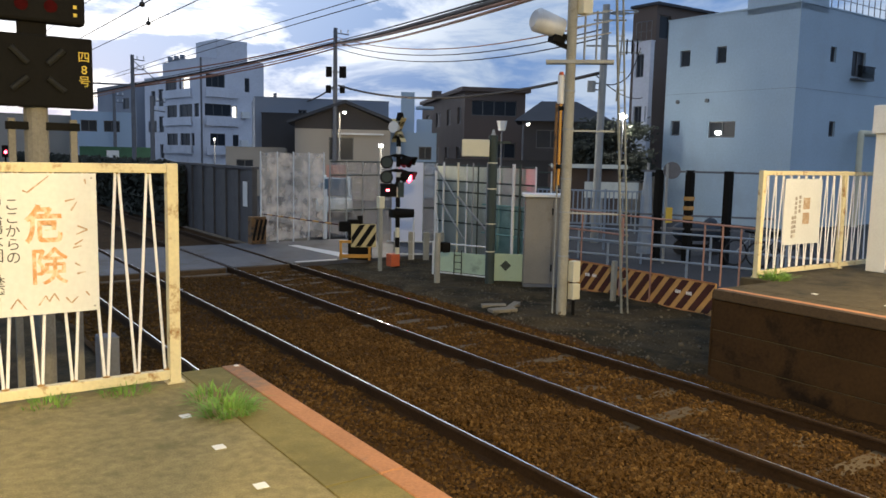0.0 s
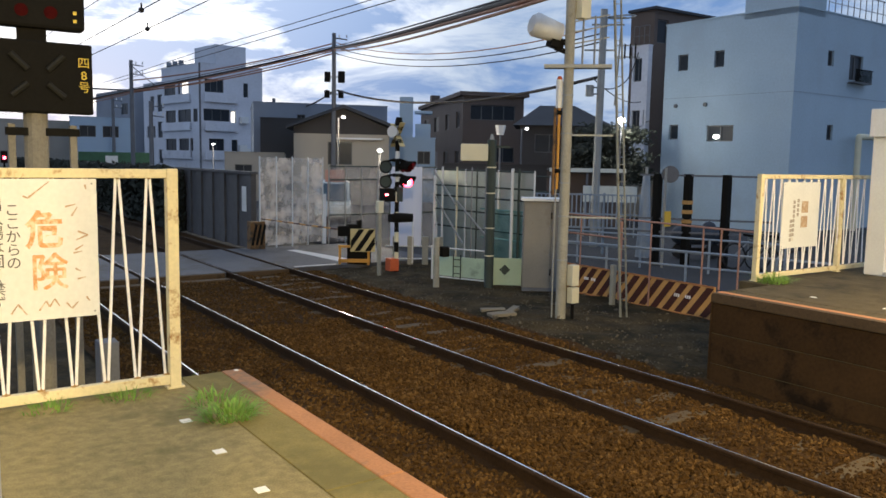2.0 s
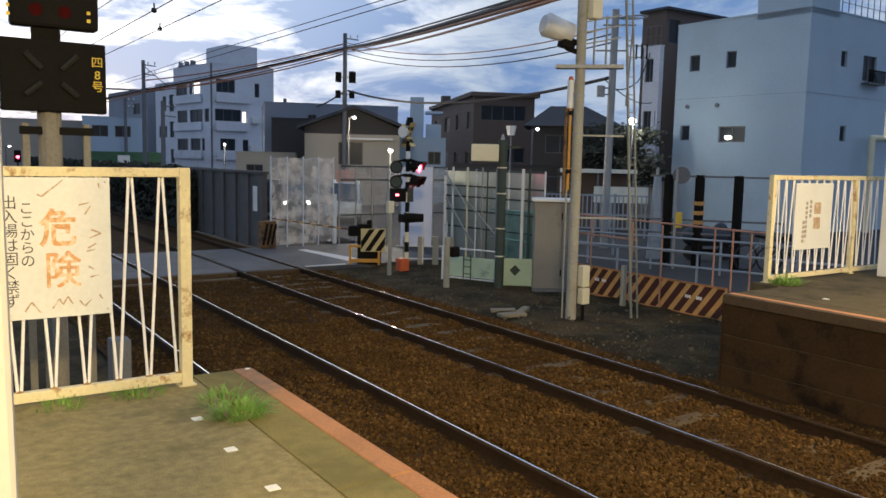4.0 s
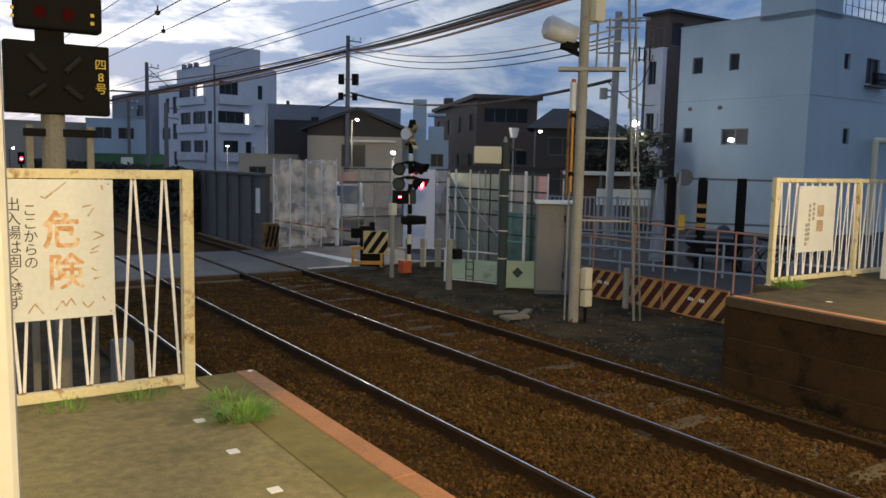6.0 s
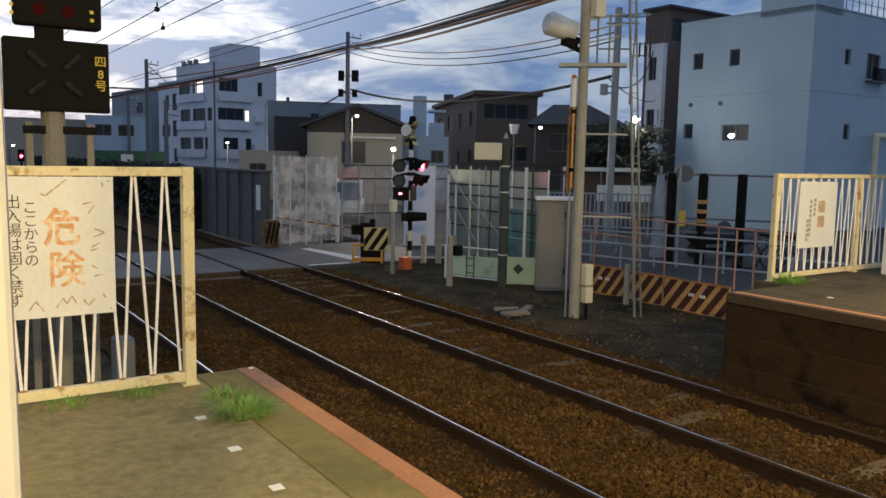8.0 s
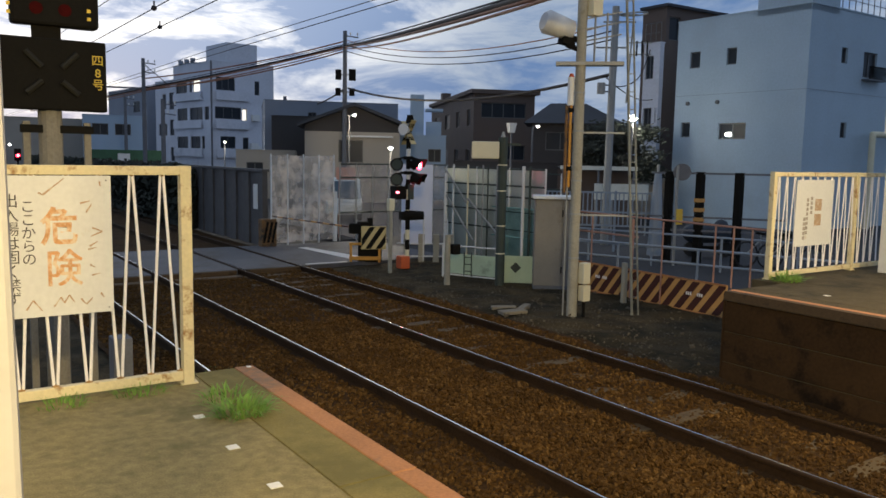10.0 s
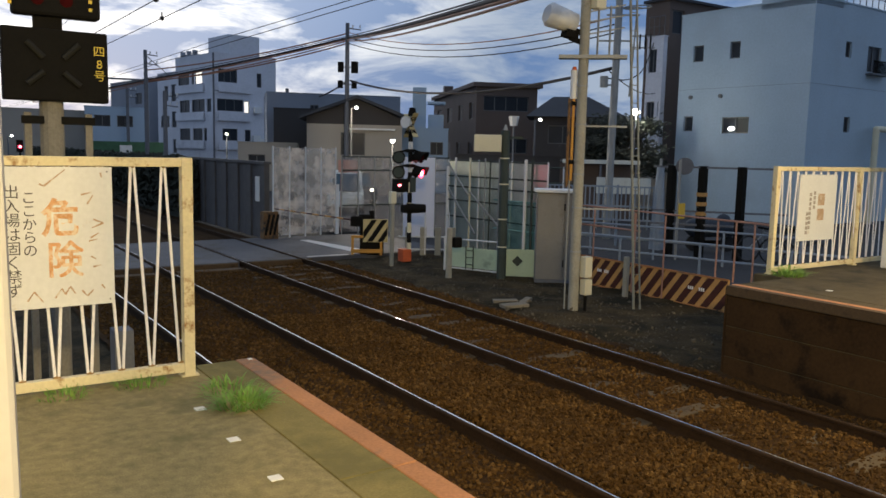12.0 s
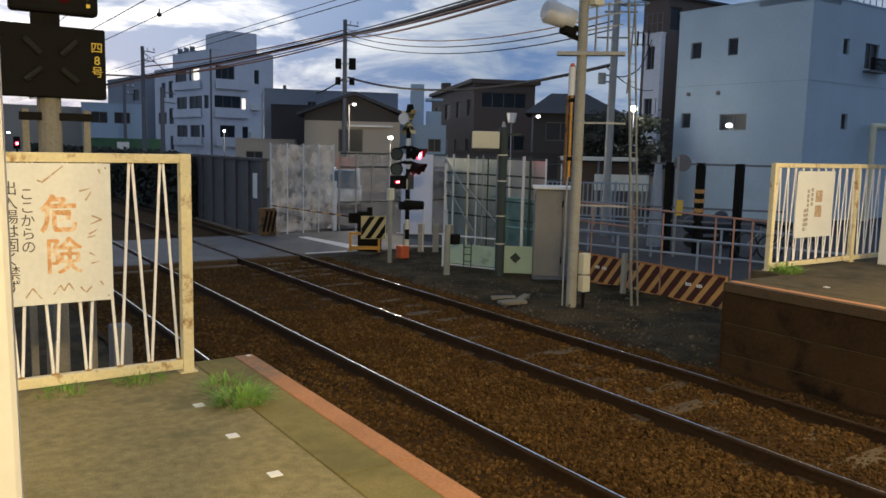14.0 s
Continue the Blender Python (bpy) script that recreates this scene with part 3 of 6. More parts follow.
def strokes(parent, material, items, y=-0.0032, w=0.009):
    """Painted strokes on a board that faces -y."""
    for x0, z0, x1, z1 in items:
        bm = BM()
        d = Vector((x1 - x0, 0, z1 - z0))
        n = Vector((-d.z, 0, d.x)).normalized() * w
        p, q = Vector((x0, y, z0)), Vector((x1, y, z1))
        vs = [bm.verts.new(c) for c in (p - n, q - n * 0.5, q + n * 0.5, p + n)]
        bm.faces.new(vs)
        bmesh.ops.recalc_face_normals(bm, faces=bm.faces[:])
        part("painted_stroke", bm, material, parent)


def warning_sign(m, w, h, label, full):
    root = thing("warning_sign", m, label, "sign", "danger signs")
    bm = BM()
    box(bm, -w, -0.003, 0, 0, 0.003, h, 0.001)
    part("board", bm, SIGN_WHITE, root)
    for bx, bz in ((-0.03, 0.03), (-0.03, h - 0.03), (-w + 0.03, h - 0.03), (-w + 0.03, 0.03)):
        bm = BM()
        rod(bm, (bx, -0.006, bz), (bx, 0.03, bz), 0.006, n=6)
        part("bolt", bm, GREY_STEEL, root)
    if full:
        for ch, x, z, s, b, y in (("危", -0.315, 0.56, 0.25, 0.006, -0.0045), ("険", -0.297, 0.29, 0.25, 0.0, -0.0042), ("険", -0.289, 0.288, 0.25, 0.0, -0.0047), ("険", -0.293, 0.293, 0.25, 0.0, -0.0052)):
            text("lettering", ch, s, ORANGE_INK, root, pose(x, y, z, 90, 0, 0) @ Matrix.Diagonal((0.88, 1, 1, 1)), 0.0008, b)
        for k, ch in enumerate("ここからの"):
            text("lettering", ch, 0.086, BLACK_INK, root, pose(-0.492, -0.0045, 0.70 - 0.083 * k, 90, 0, 0), 0.0008)
        for k, ch in enumerate("出入場は固く禁ず"):
            text("lettering", ch, 0.094, BLACK_INK, root, pose(-0.588, -0.0045, 0.735 - 0.088 * k, 90, 0, 0), 0.0008)
        strokes(root, WORN_INK, [(-0.40, 0.78, -0.28, 0.88), (-0.155, 0.66, -0.12, 0.715), (-0.12, 0.56, -0.06, 0.535), (-0.06, 0.535, -0.13, 0.505), (-0.14, 0.44, -0.09, 0.47), (-0.14, 0.32, -0.11, 0.30), (-0.20, 0.10, -0.17, 0.06), (-0.17, 0.06, -0.13, 0.10), (-0.36, 0.06, -0.32, 0.12), (-0.32, 0.12, -0.30, 0.08), (-0.30, 0.08, -0.27, 0.13), (-0.27, 0.13, -0.24, 0.08), (-0.08, 0.13, -0.06, 0.10), (-0.52, 0.05, -0.48, 0.11), (-0.48, 0.11, -0.43, 0.04), (-0.43, 0.79, -0.40, 0.775), (-0.19, 0.72, -0.13, 0.735), (-0.15, 0.42, -0.10, 0.43), (-0.13, 0.25, -0.08, 0.26), (-0.07, 0.86, -0.065, 0.83)], y=-0.0045, w=0.006)
    else:
        for z, s in ((0.60, 0.17), (0.38, 0.17)):
            bm = BM()
            box(bm, -0.47, -0.0045, z - s / 2, -0.30, -0.004, z + s / 2)
            part("lettering_block", bm, WORN_INK, root)
        for x, z0, z1 in ((-0.56, 0.45, 0.72), (-0.66, 0.22, 0.70), (-0.72, 0.1, 0.42)):
            z = z1
            while z > z0:
                bm = BM()
                box(bm, x - 0.028, -0.0045, z - 0.05, x + 0.028, -0.004, z)
                part("lettering_bar", bm, FADED_INK, root)
                z -= 0.068
    return root


warning_sign(pose(-1.855, 5.562, 1.592), 0.87, 0.897, "weathered white board with faded orange danger lettering on the fence", True)
warning_sign(pose(8.58, 6.69, 1.46), 0.95, 0.965, "weathered white danger board on the opposite platform fence", False)


# ---- platform column beside the camera ----
bm = BM()
box(bm, -0.158, -0.08, 0, 0, 0.08, 4.18, 0.012)
whole("platform_column", bm, COLUMN, "cream-painted square steel column standing on the platform", "column", m=pose(-2.826, 1.5, 1.02, 0, -0.45, 0))


bm = BM()
box(bm, 0, -0.15, 0, 0.45, 0.15, 2.51, 0.012)
board = whole("platform_board", bm, SIGN_WHITE, "tall white board standing on the opposite platform", "board", m=pose(9.37, 6.21, 1.019))
bm = BM()
box(bm, -0.02, -0.17, 0, 0.47, -0.152, 0.06)
part("plinth", bm, GREY_STEEL, board)
bm = BM()
box(bm, -0.07, -0.18, 2.10, 0.52, 0.18, 2.52, 0.01)
part("header", bm, WHITE_STEEL, board)


# ---- crossing alarm indicator boxes behind the platform end ----
# Darker than the pole concrete, to make the post look less lit.
INDICATOR_POST = mat("dim_indicator_post", (0.19, 0.178, 0.145), 0.85, var=0.3, scale=3, bump=0.2)
STRIP = mat("unlit_lamp_strip", (0.014, 0.014, 0.011), 0.6, var=0.2, bump=0.05, spec=0.2)


def indicator():
    root = thing("crossing_indicator", pose(-1.86, 7.95, -0.15), "black railway indicator box with yellow lettering on a grey post", "railway signal")
    bm = BM()
    rod(bm, (0, 0.06, 0), (0, 0.06, 3.25), 0.10, n=14)
    part("post", bm, INDICATOR_POST, root)
    for x in (-0.2, 0.3):
        bm = BM()
        box(bm, x - 0.03, 0.0, 0.4, x + 0.03, 0.05, 3.05, 0.005)
        part("support_leg", bm, INDICATOR_POST, root)
    bm = BM()
    box(bm, -0.25, -0.01, 2.95, 0.35, 0.03, 3.02)
    part("crossbar", bm, BLACK, root)
    low = BM()
    box(low, -0.39, -0.09, 3.15, 0.46, 0.06, 3.77, 0.015)
    board = part("lower_box", low, BLACK, root)
    bm = BM()
    box(bm, -0.30, -0.085, 3.88, 0.41, 0.07, 4.45, 0.03)
    upper = part("upper_box", bm, BLACK, root)
    bm = BM()
    box(bm, -0.13, -0.02, 3.74, 0.10, 0.05, 3.92)
    part("neck", bm, BLACK, root)
    for x0, z0, x1, z1 in ((-0.2, 3.65, -0.07, 3.52), (0.22, 3.65, 0.09, 3.52), (-0.2, 3.29, -0.07, 3.40), (0.22, 3.29, 0.09, 3.40)):
        bm = BM()
        rod(bm, (x0, -0.094, z0), (x1, -0.094, z1), 0.03, n=8)
        part("dark_lamp_strip", bm, STRIP, board)
    for ch, z in (("四", 3.60), ("8", 3.49), ("号", 3.385)):
        text("lettering", ch, 0.105, YELLOW_TEXT, board, pose(0.385, -0.0915, z, 90, 0, 0), 0.001)
    for x in (-0.3, 0.34):
        for z in (3.95, 4.02):
            bm = BM()
            box(bm, x - 0.03, -0.0875, z, x, -0.0865, z + 0.03)
            part("yellow_mark", bm, YELLOW_TEXT, upper)
    for x in (-0.05, 0.18):
        bm = BM()
        rod(bm, (x - 0.05, -0.088, 4.02), (x - 0.05, -0.084, 4.02), 0.055, n=12)
        part("unlit_lamp", bm, DIM_RED, upper)
    return root


indicator()


# ---- near signal pole with ladder ----
LADDER_PAINT = mat("weathered_ladder_paint", (0.25, 0.255, 0.215), 0.75, var=0.25, scale=4, bump=0.15, stain=(0.14, 0.12, 0.08), stain_amount=0.4, stain_scale=5)


def ladder_pole():
    root = thing("signal_pole", pose(6.72, 10.27, -0.12), "tall grey concrete pole with a ladder frame and white camera housing", "pole")
    bm = BM()
    rod(bm, (0, 0, 0), (0, 0, 7.2), 0.092, 0.082, n=18)
    part("pole", bm, CONCRETE_POLE, root, smooth=False)
    for z in (1.05, 1.82, 2.4, 3.25, 3.9):
        bm = BM()
        rod(bm, (0, 0, z), (0, 0, z + 0.03), 0.097, n=18)
        part("clamp", bm, GREY_STEEL, root)
    r = Vector((0.66, -0.62, 0)).normalized()
    bm = BM()
    bar(bm, -r * 0.42 + Vector((0, 0, 4.4)), r * 0.72 + Vector((0, 0, 4.4)), 0.22, 0.06)
    part("standing_plate", bm, GREY_STEEL, root, "narrow standing plate")
    top = r * 0.68
    bm = BM()
    bar(bm, top + Vector((0, 0, 6.2)), Vector((1.03, -0.47, 0)), 0.032, 0.032)
    part("ladder_leg", bm, LADDER_PAINT, root)
    bm = BM()
    bar(bm, top + Vector((0.09, -0.06, 6.2)), Vector((1.16, -0.50, 0)), 0.024, 0.024)
    part("ladder_leg", bm, LADDER_PAINT, root)
    for k in range(19):
        z = 0.35 + 0.3 * k
        a = Vector((1.03, -0.47, 0)).lerp(top, z / 6.2)
        bm = BM()
        rod(bm, (a.x, a.y, z), (a.x + 0.13 - 0.006 * z, a.y - 0.035 - 0.004 * z, z), 0.007, n=6)
        part("ladder_rung", bm, LADDER_PAINT, root)
    for z, f in ((1.82, 0.9), (3.24, 0.78)):
        bm = BM()
        bar(bm, (0, 0, z), r * f + Vector((0, 0, z)), 0.03, 0.03)
        part("rung", bm, GREY_STEEL, root)
    for z in (4.85, 5.05, 5.22):
        bm = BM()
        bar(bm, (0, 0, z - 0.08), r * 0.66 + Vector((0, 0, z + 0.04)), 0.022, 0.022)
        part("stay", bm, GREY_STEEL, root)
    for f in (0.22, 0.42):
        bm = BM()
        bar(bm, r * f + Vector((0, 0, 4.42)), r * f + Vector((0, 0, 5.25)), 0.025, 0.025)
        part("handrail", bm, GREY_STEEL, root)
    # housing on a bracket
    c = Vector((-0.30, 0.22, 5.02))
    ax = Vector((0.70, -0.16, -0.17)).normalized()
    bm = BM()
    rod(bm, c - ax * 0.27, c + ax * 0.22, 0.205, 0.17, n=28)
    housing = part("camera_housing", bm, WHITE_STEEL, root, "white cylindrical camera housing", smooth=True)
    bm = BM()
    rod(bm, c - ax * 0.33, c - ax * 0.265, 0.15, 0.206, n=28)
    part("cap", bm, WHITE_STEEL, housing)
    bm = BM()
    bar(bm, c + ax * 0.1 + Vector((0, 0, -0.12)), Vector((0, 0, 4.78)), 0.07, 0.09)
    part("bracket", bm, BLACK, root)
    bm = BM()
    box(bm, 0.06, -0.2, 5.2, 0.28, -0.02, 5.62, 0.01)
    part("junction_box", bm, CREAM_BOX, root)
    for p, a, b, mt, nm in (((-0.10, 0.11), 3.70, 4.18, WHITE_STEEL, "white_tube"), ((-0.155, 0.14), 2.2, 3.70, RUSTY, "yellow_tube"), ((-0.095, 0.10), 2.3, 3.70, ORANGE, "yellow_tube"), ((-0.10, 0.12), 0.0, 2.7, GREY_STEEL, "conduit")):
        bm = BM()
        rad = {"white_tube": 0.06, "yellow_tube": 0.026, "conduit": 0.015}[nm]
        rod(bm, (*p, a), (*p, b), rad, n=12)
        part(nm, bm, mt, root)
    bm = BM()
    rod(bm, (-0.10, 0.11, 4.18), (-0.10, 0.11, 4.24), 0.05, 0.03, n=12)
    part("tube_cap", bm, RED_BOX, root)
    bm = BM()
    bar(bm, c + ax * 0.02 + Vector((0, 0, -0.21)), c + ax * 0.26 + Vector((0, 0, -0.20)), 0.2, 0.12)
    bar(bm, c + ax * 0.14 + Vector((0, 0, -0.26)), (0, 0, 4.62), 0.10, 0.08)
    part("bracket", bm, BLACK, root)
    bm = BM()
    box(bm, 0.08, -0.20, 0.30, 0.25, -0.06, 0.58, 0.012)
    part("base_box", bm, CREAM_BOX, root)
    bm = BM()
    box(bm, 0.07, -0.2, 0.61, 0.235, -0.06, 0.98, 0.012)
    part("base_box", bm, CREAM_BOX, root)
    bm = BM()
    rod(bm, (0.16, -0.13, 0.0), (0.16, -0.13, 0.31), 0.03, n=8)
    part("conduit", bm, BLACK, root)
    for z in (2.62, 3.62):
        bm = BM()
        rod(bm, (-0.13, 0.12, z), (-0.06, 0.08, z), 0.045, n=8)
        part("tube_clamp", bm, BLACK, root)
    return root


ladder_pole()
bm = BM()
box(bm, 8.44, 10.66, -0.12, 8.53, 10.75, 0.70, 0.01)
whole("concrete_stub", bm, CONCRETE_POLE, "short square concrete marker post on the verge", "post")


# ---- crossing warning signal ----
def flasher(root, name, at, yaw, lit):
    """A hooded lamp at a place on the mast that faces yaw degrees from -y towards +x."""
    lamp = new(name)
    lamp.parent = root
    lamp.matrix_basis = pose(*at, 0, 0, yaw)
    return lamp


def warning_signal():
    root = thing("crossing_signal", pose(7.19, 16.65, -0.1), "black and cream banded level crossing signal with red flashing lamps", "crossing signal")
    z, k = 0.0, 0
    while z < 2.95:
        bm = BM()
        rod(bm, (0, 0, z), (0, 0, z + 0.245), 0.055, n=14)
        part("mast_band", bm, (CREAM_BOX if z < 2.0 else WHITE_STEEL) if k % 2 else BLACK, root)
        z, k = z + 0.245, k + 1
    bm = BM()
    rod(bm, (0, 0, 2.94), (0, 0, 3.72), 0.04, n=10)
    part("mast_top", bm, GREY_STEEL, root)
    # crossed boards on top
    f = Vector((0.2, 0.98, 0))
    for sgn in (1, -1):
        bm = BM()
        bar(bm, f * -0.36 + Vector((0, 0, 3.33 - 0.28 * sgn)), f * 0.36 + Vector((0, 0, 3.33 + 0.28 * sgn)), 0.13, 0.012)
        cb = part("crossed_board", bm, SPEAKER_YELLOW, root, "pale yellow crossed warning board")
        for tt in (-0.27, 0.0, 0.27):
            bm = BM()
            n = Vector((-0.98, 0.2, 0)) * 0.009
            bar(bm, f * (0.36 * (2 * tt - 0.16)) + n + Vector((0, 0, 3.33 + 0.28 * sgn * (2 * tt - 0.16))), f * (0.36 * (2 * tt + 0.16)) + n + Vector((0, 0, 3.33 + 0.28 * sgn * (2 * tt + 0.16))), 0.13, 0.012)
            part("black_band", bm, BLACK, cb)
    bm = BM()
    rod(bm, (-0.22, -0.1, 3.4), (0.0, 0.0, 3.4), 0.14, 0.05, n=16)
    part("horn", bm, WHITE_STEEL, root, "white alarm horn")
    bm = BM()
    rod(bm, (0.02, -0.02, 3.55), (0.02, -0.02, 3.75), 0.11, 0.07, n=14)
    part("bell", bm, BLACK, root)
    # lamp arms and lamps
    for z, nm in ((2.56, "upper"), (2.2, "lower")):
        bm = BM()
        bar(bm, (-0.24, 0.14, z + 0.12), (0, 0, z + 0.20), 0.05, 0.05)
        bar(bm, (0, 0, z + 0.20), (0.22, -0.13, z + 0.12), 0.05, 0.05)
        bar(bm, (-0.24, 0.14, z + 0.12), (-0.24, 0.14, z), 0.04, 0.04)
        bar(bm, (0.22, -0.13, z + 0.12), (0.22, -0.13, z), 0.04, 0.04)
        box(bm, -0.09, -0.09, z + 0.12, 0.09, 0.09, z + 0.2, 0.01)
        part("lamp_arm", bm, BLACK, root)
        back = flasher(root, "unlit_lamp", (-0.24, 0.14, z), -32, False)
        bm = BM()
        rod(bm, (0, -0.03, 0), (0, 0.0, 0), 0.155, n=24)
        rod(bm, (0, 0, 0), (0, 0.16, 0), 0.12, 0.07, n=16)
        part("target_plate", bm, BLACK, back)
        bm = BM()
        rod(bm, (0, -0.034, 0), (0, -0.031, 0), 0.125, n=24)
        part("lens", bm, DARK_GREEN, back)
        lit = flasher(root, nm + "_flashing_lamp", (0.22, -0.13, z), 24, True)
        bm = BM()
        rod(bm, (0, 0.14, 0), (0, 0.26, 0), 0.135, 0.06, n=18)
        part("lamp_housing", bm, BLACK, lit)
        # hood open below, longer at the top
        bm = BM()
        ring = []
        for i in range(15):
            a = radians(-25 + 230 * i / 14)
            reach = 0.09 + 0.13 * max(0, math.sin(a))
            ring.append([bm.verts.new((math.cos(a) * rr, yy, math.sin(a) * rr)) for rr, yy in ((0.145, 0.15), (0.145, -reach), (0.139, -reach), (0.139, 0.15))])
        for p, q in zip(ring, ring[1:]):
            for i in range(4):
                bm.faces.new((p[i], p[(i + 1) % 4], q[(i + 1) % 4], q[i]))
        bmesh.ops.recalc_face_normals(bm, faces=bm.faces[:])
        part("hood", bm, BLACK, lit)
        # Two-faced disc, one side lit, added so that turning makes the lamp blink.
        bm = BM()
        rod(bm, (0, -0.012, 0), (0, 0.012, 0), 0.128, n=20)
        lens = part("flip_disc", bm, DIM_RED, lit)
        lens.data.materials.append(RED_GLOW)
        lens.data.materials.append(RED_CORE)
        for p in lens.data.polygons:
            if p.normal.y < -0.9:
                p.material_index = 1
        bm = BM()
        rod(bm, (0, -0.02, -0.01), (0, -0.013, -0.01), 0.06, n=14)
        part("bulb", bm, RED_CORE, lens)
        FLIP_DISCS.append(lens)
    # train direction box and lower lamps
    bm = BM()
    box(bm, -0.34, -0.02, 1.72, -0.03, 0.28, 2.04, 0.015)
    dbox = part("direction_box", bm, BLACK, root)
    for dx in (-0.33, -0.28):
        bm = BM()
        box(bm, dx - 0.014, -0.034, 1.88, dx + 0.014, -0.031, 1.9)
        part("arrow_lamp", bm, RED_CORE, dbox)
    bm = BM()
    box(bm, -0.34, -0.03, 1.865, -0.265, -0.0205, 1.915)
    part("arrow_glass", bm, RED_GLOW, dbox)
    bm = BM()
    box(bm, -0.03, -0.09, 1.72, 0.12, 0.1, 2.08, 0.01)
    part("relay_box", bm, DARK_GREEN, root)
    bm = BM()
    rod(bm, (-0.08, 0.0, 1.33), (0.34, -0.2, 1.33), 0.13, 0.10, n=16)
    box(bm, -0.2, -0.1, 1.22, 0.05, 0.1, 1.42, 0.02)
    part("lower_lamp", bm, BLACK, root)
    bm = BM()
    box(bm, -0.20, -0.06, 0.02, 0.05, 0.19, 0.33, 0.02)
    part("base_box", bm, RED_BOX, root, "orange-red box at the foot")
    return root


FLIP_DISCS = []
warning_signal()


# ---- barrier machine, arm and receiving post ----
def clip_span(pts, lo, hi):
    """An outline cut off below lo and above hi of its first axis."""
    for edge, sign in ((lo, 1), (hi, -1)):
        out = []
        for p, q in zip(pts, pts[1:] + pts[:1]):
            a, b = sign * (p[0] - edge), sign * (q[0] - edge)
            if a >= 0:
                out.append(p)
            if (a < 0) != (b < 0):
                t = a / (a - b)
                out.append((edge, p[1] + t * (q[1] - p[1])))
        pts = out
        if len(pts) < 3:
            return []
    return pts


def barrier():
    root = thing("barrier_machine", pose(6.62, 17.75, -0.03, 0, 0, -28), "orange barrier machine with a yellow and black striped guard", "crossing barrier")
    for x in (-0.36, 0.36):
        bm = BM()
        box(bm, x - 0.03, -0.03, 0, x + 0.03, 0.03, 0.47, 0.006)
        part("frame_leg", bm, ORANGE, root)
    bm = BM()
    box(bm, -0.4, -0.03, 0.44, 0.4, 0.03, 0.5, 0.006)
    box(bm, -0.4, -0.03, 0.06, 0.4, 0.03, 0.15, 0.006)
    part("frame_rail", bm, ORANGE, root)
    bm = BM()
    box(bm, -0.18, 0.05, 0.0, 0.42, 0.45, 0.9, 0.03)
    part("motor_case", bm, BLACK, root)
    bm = BM()
    box(bm, -0.10, -0.05, 0.34, 0.52, -0.02, 0.92, 0.004)
    guard = part("guard_plate", bm, SPEAKER_YELLOW, root)
    for k in range(3):
        bm = BM()
        x = -0.02 + 0.26 * k
        prism(bm, clip_span([(x - 0.24, 0.355), (x - 0.10, 0.355), (x + 0.27, 0.905), (x + 0.13, 0.905)], -0.09, 0.51), "y", -0.056, -0.0505)
        part("black_stripe", bm, BLACK, guard)
    bm = BM()
    box(bm, -0.2, 0.1, 0.85, 0.1, 0.3, 1.02, 0.02)
    rod(bm, (0.12, 0.2, 0.9), (0.12, 0.2, 1.12), 0.07, n=12)
    part("pivot_block", bm, BLACK, root)
    bm = BM()
    box(bm, -0.42, 0.02, 0.72, -0.12, 0.22, 0.98, 0.03)
    part("counterweight", bm, BLACK, root)
    arm = new("arm")
    arm.parent = root
    arm.matrix_basis = root.matrix_basis.inverted() @ pose(6.45, 17.95, 0.84)
    arm["label"] = "slender lowered arm with dark and orange bands"
    e = Vector((-0.62, 4.0, 0.02))
    for k in range(14):
        bm = BM()
        rod(bm, e * (k / 14), e * ((k + 1) / 14), 0.022 - 0.0006 * k, n=8)
        part("arm_band", bm, HAZ_DARK if k % 2 else ORANGE, arm)
    return root


barrier()
bm = BM()
box(bm, 5.5, 21.9, -0.02, 5.95, 22.2, 0.78, 0.02)
rec = whole("barrier_post", bm, RUSTY, "rusted brown and black barrier receiving box", "crossing barrier")
for k in range(3):
    bm = BM()
    bar(bm, (5.55 + 0.13 * k, 21.893, 0.1), (5.68 + 0.13 * k, 21.893, 0.7), 0.012, 0.07)
    part("dark_stripe", bm, BLACK, rec)
gp = thing("grey_post", pose(6.53, 16.34, -0.12), "slim grey steel post with a white cap box", "post")
bm = BM()
rod(bm, (0, 0, 0), (0, 0, 1.55), 0.05, n=10)
part("post", bm, CONCRETE_POLE, gp)
bm = BM()
box(bm, -0.07, -0.07, 1.5, 0.07, 0.07, 1.78, 0.01)
part("cap_box", bm, CREAM_BOX, gp)


# ---- fences and wall by the crossing ----
def clear_fence():
    root = thing("clear_panel_fence", pose(5.8, 21.95, -0.02, 0, 0, 14.5), "hazy clear sheet fence panels between white posts", "fence")
    w = 2.36 / 4
    for k in range(5):
        bm = BM()
        box(bm, k * w - 0.015, -0.02, 0, k * w + 0.015, 0.02, 2.68, 0.004)
        part("post", bm, WHITE_STEEL, root)
        if k < 4:
            bm = BM()
            box(bm, k * w + 0.022, -0.006, 0.08, (k + 1) * w - 0.022, 0.0, 2.64)
            pn = part("clear_panel", bm, HAZE_SHEET, root)
            pn.visible_shadow = False
    bm = BM()
    box(bm, 2.33, -0.07, 0, 2.45, -0.01, 1.55, 0.006)
    part("white_board", bm, WHITE_STEEL, root)
    return root


clear_fence()


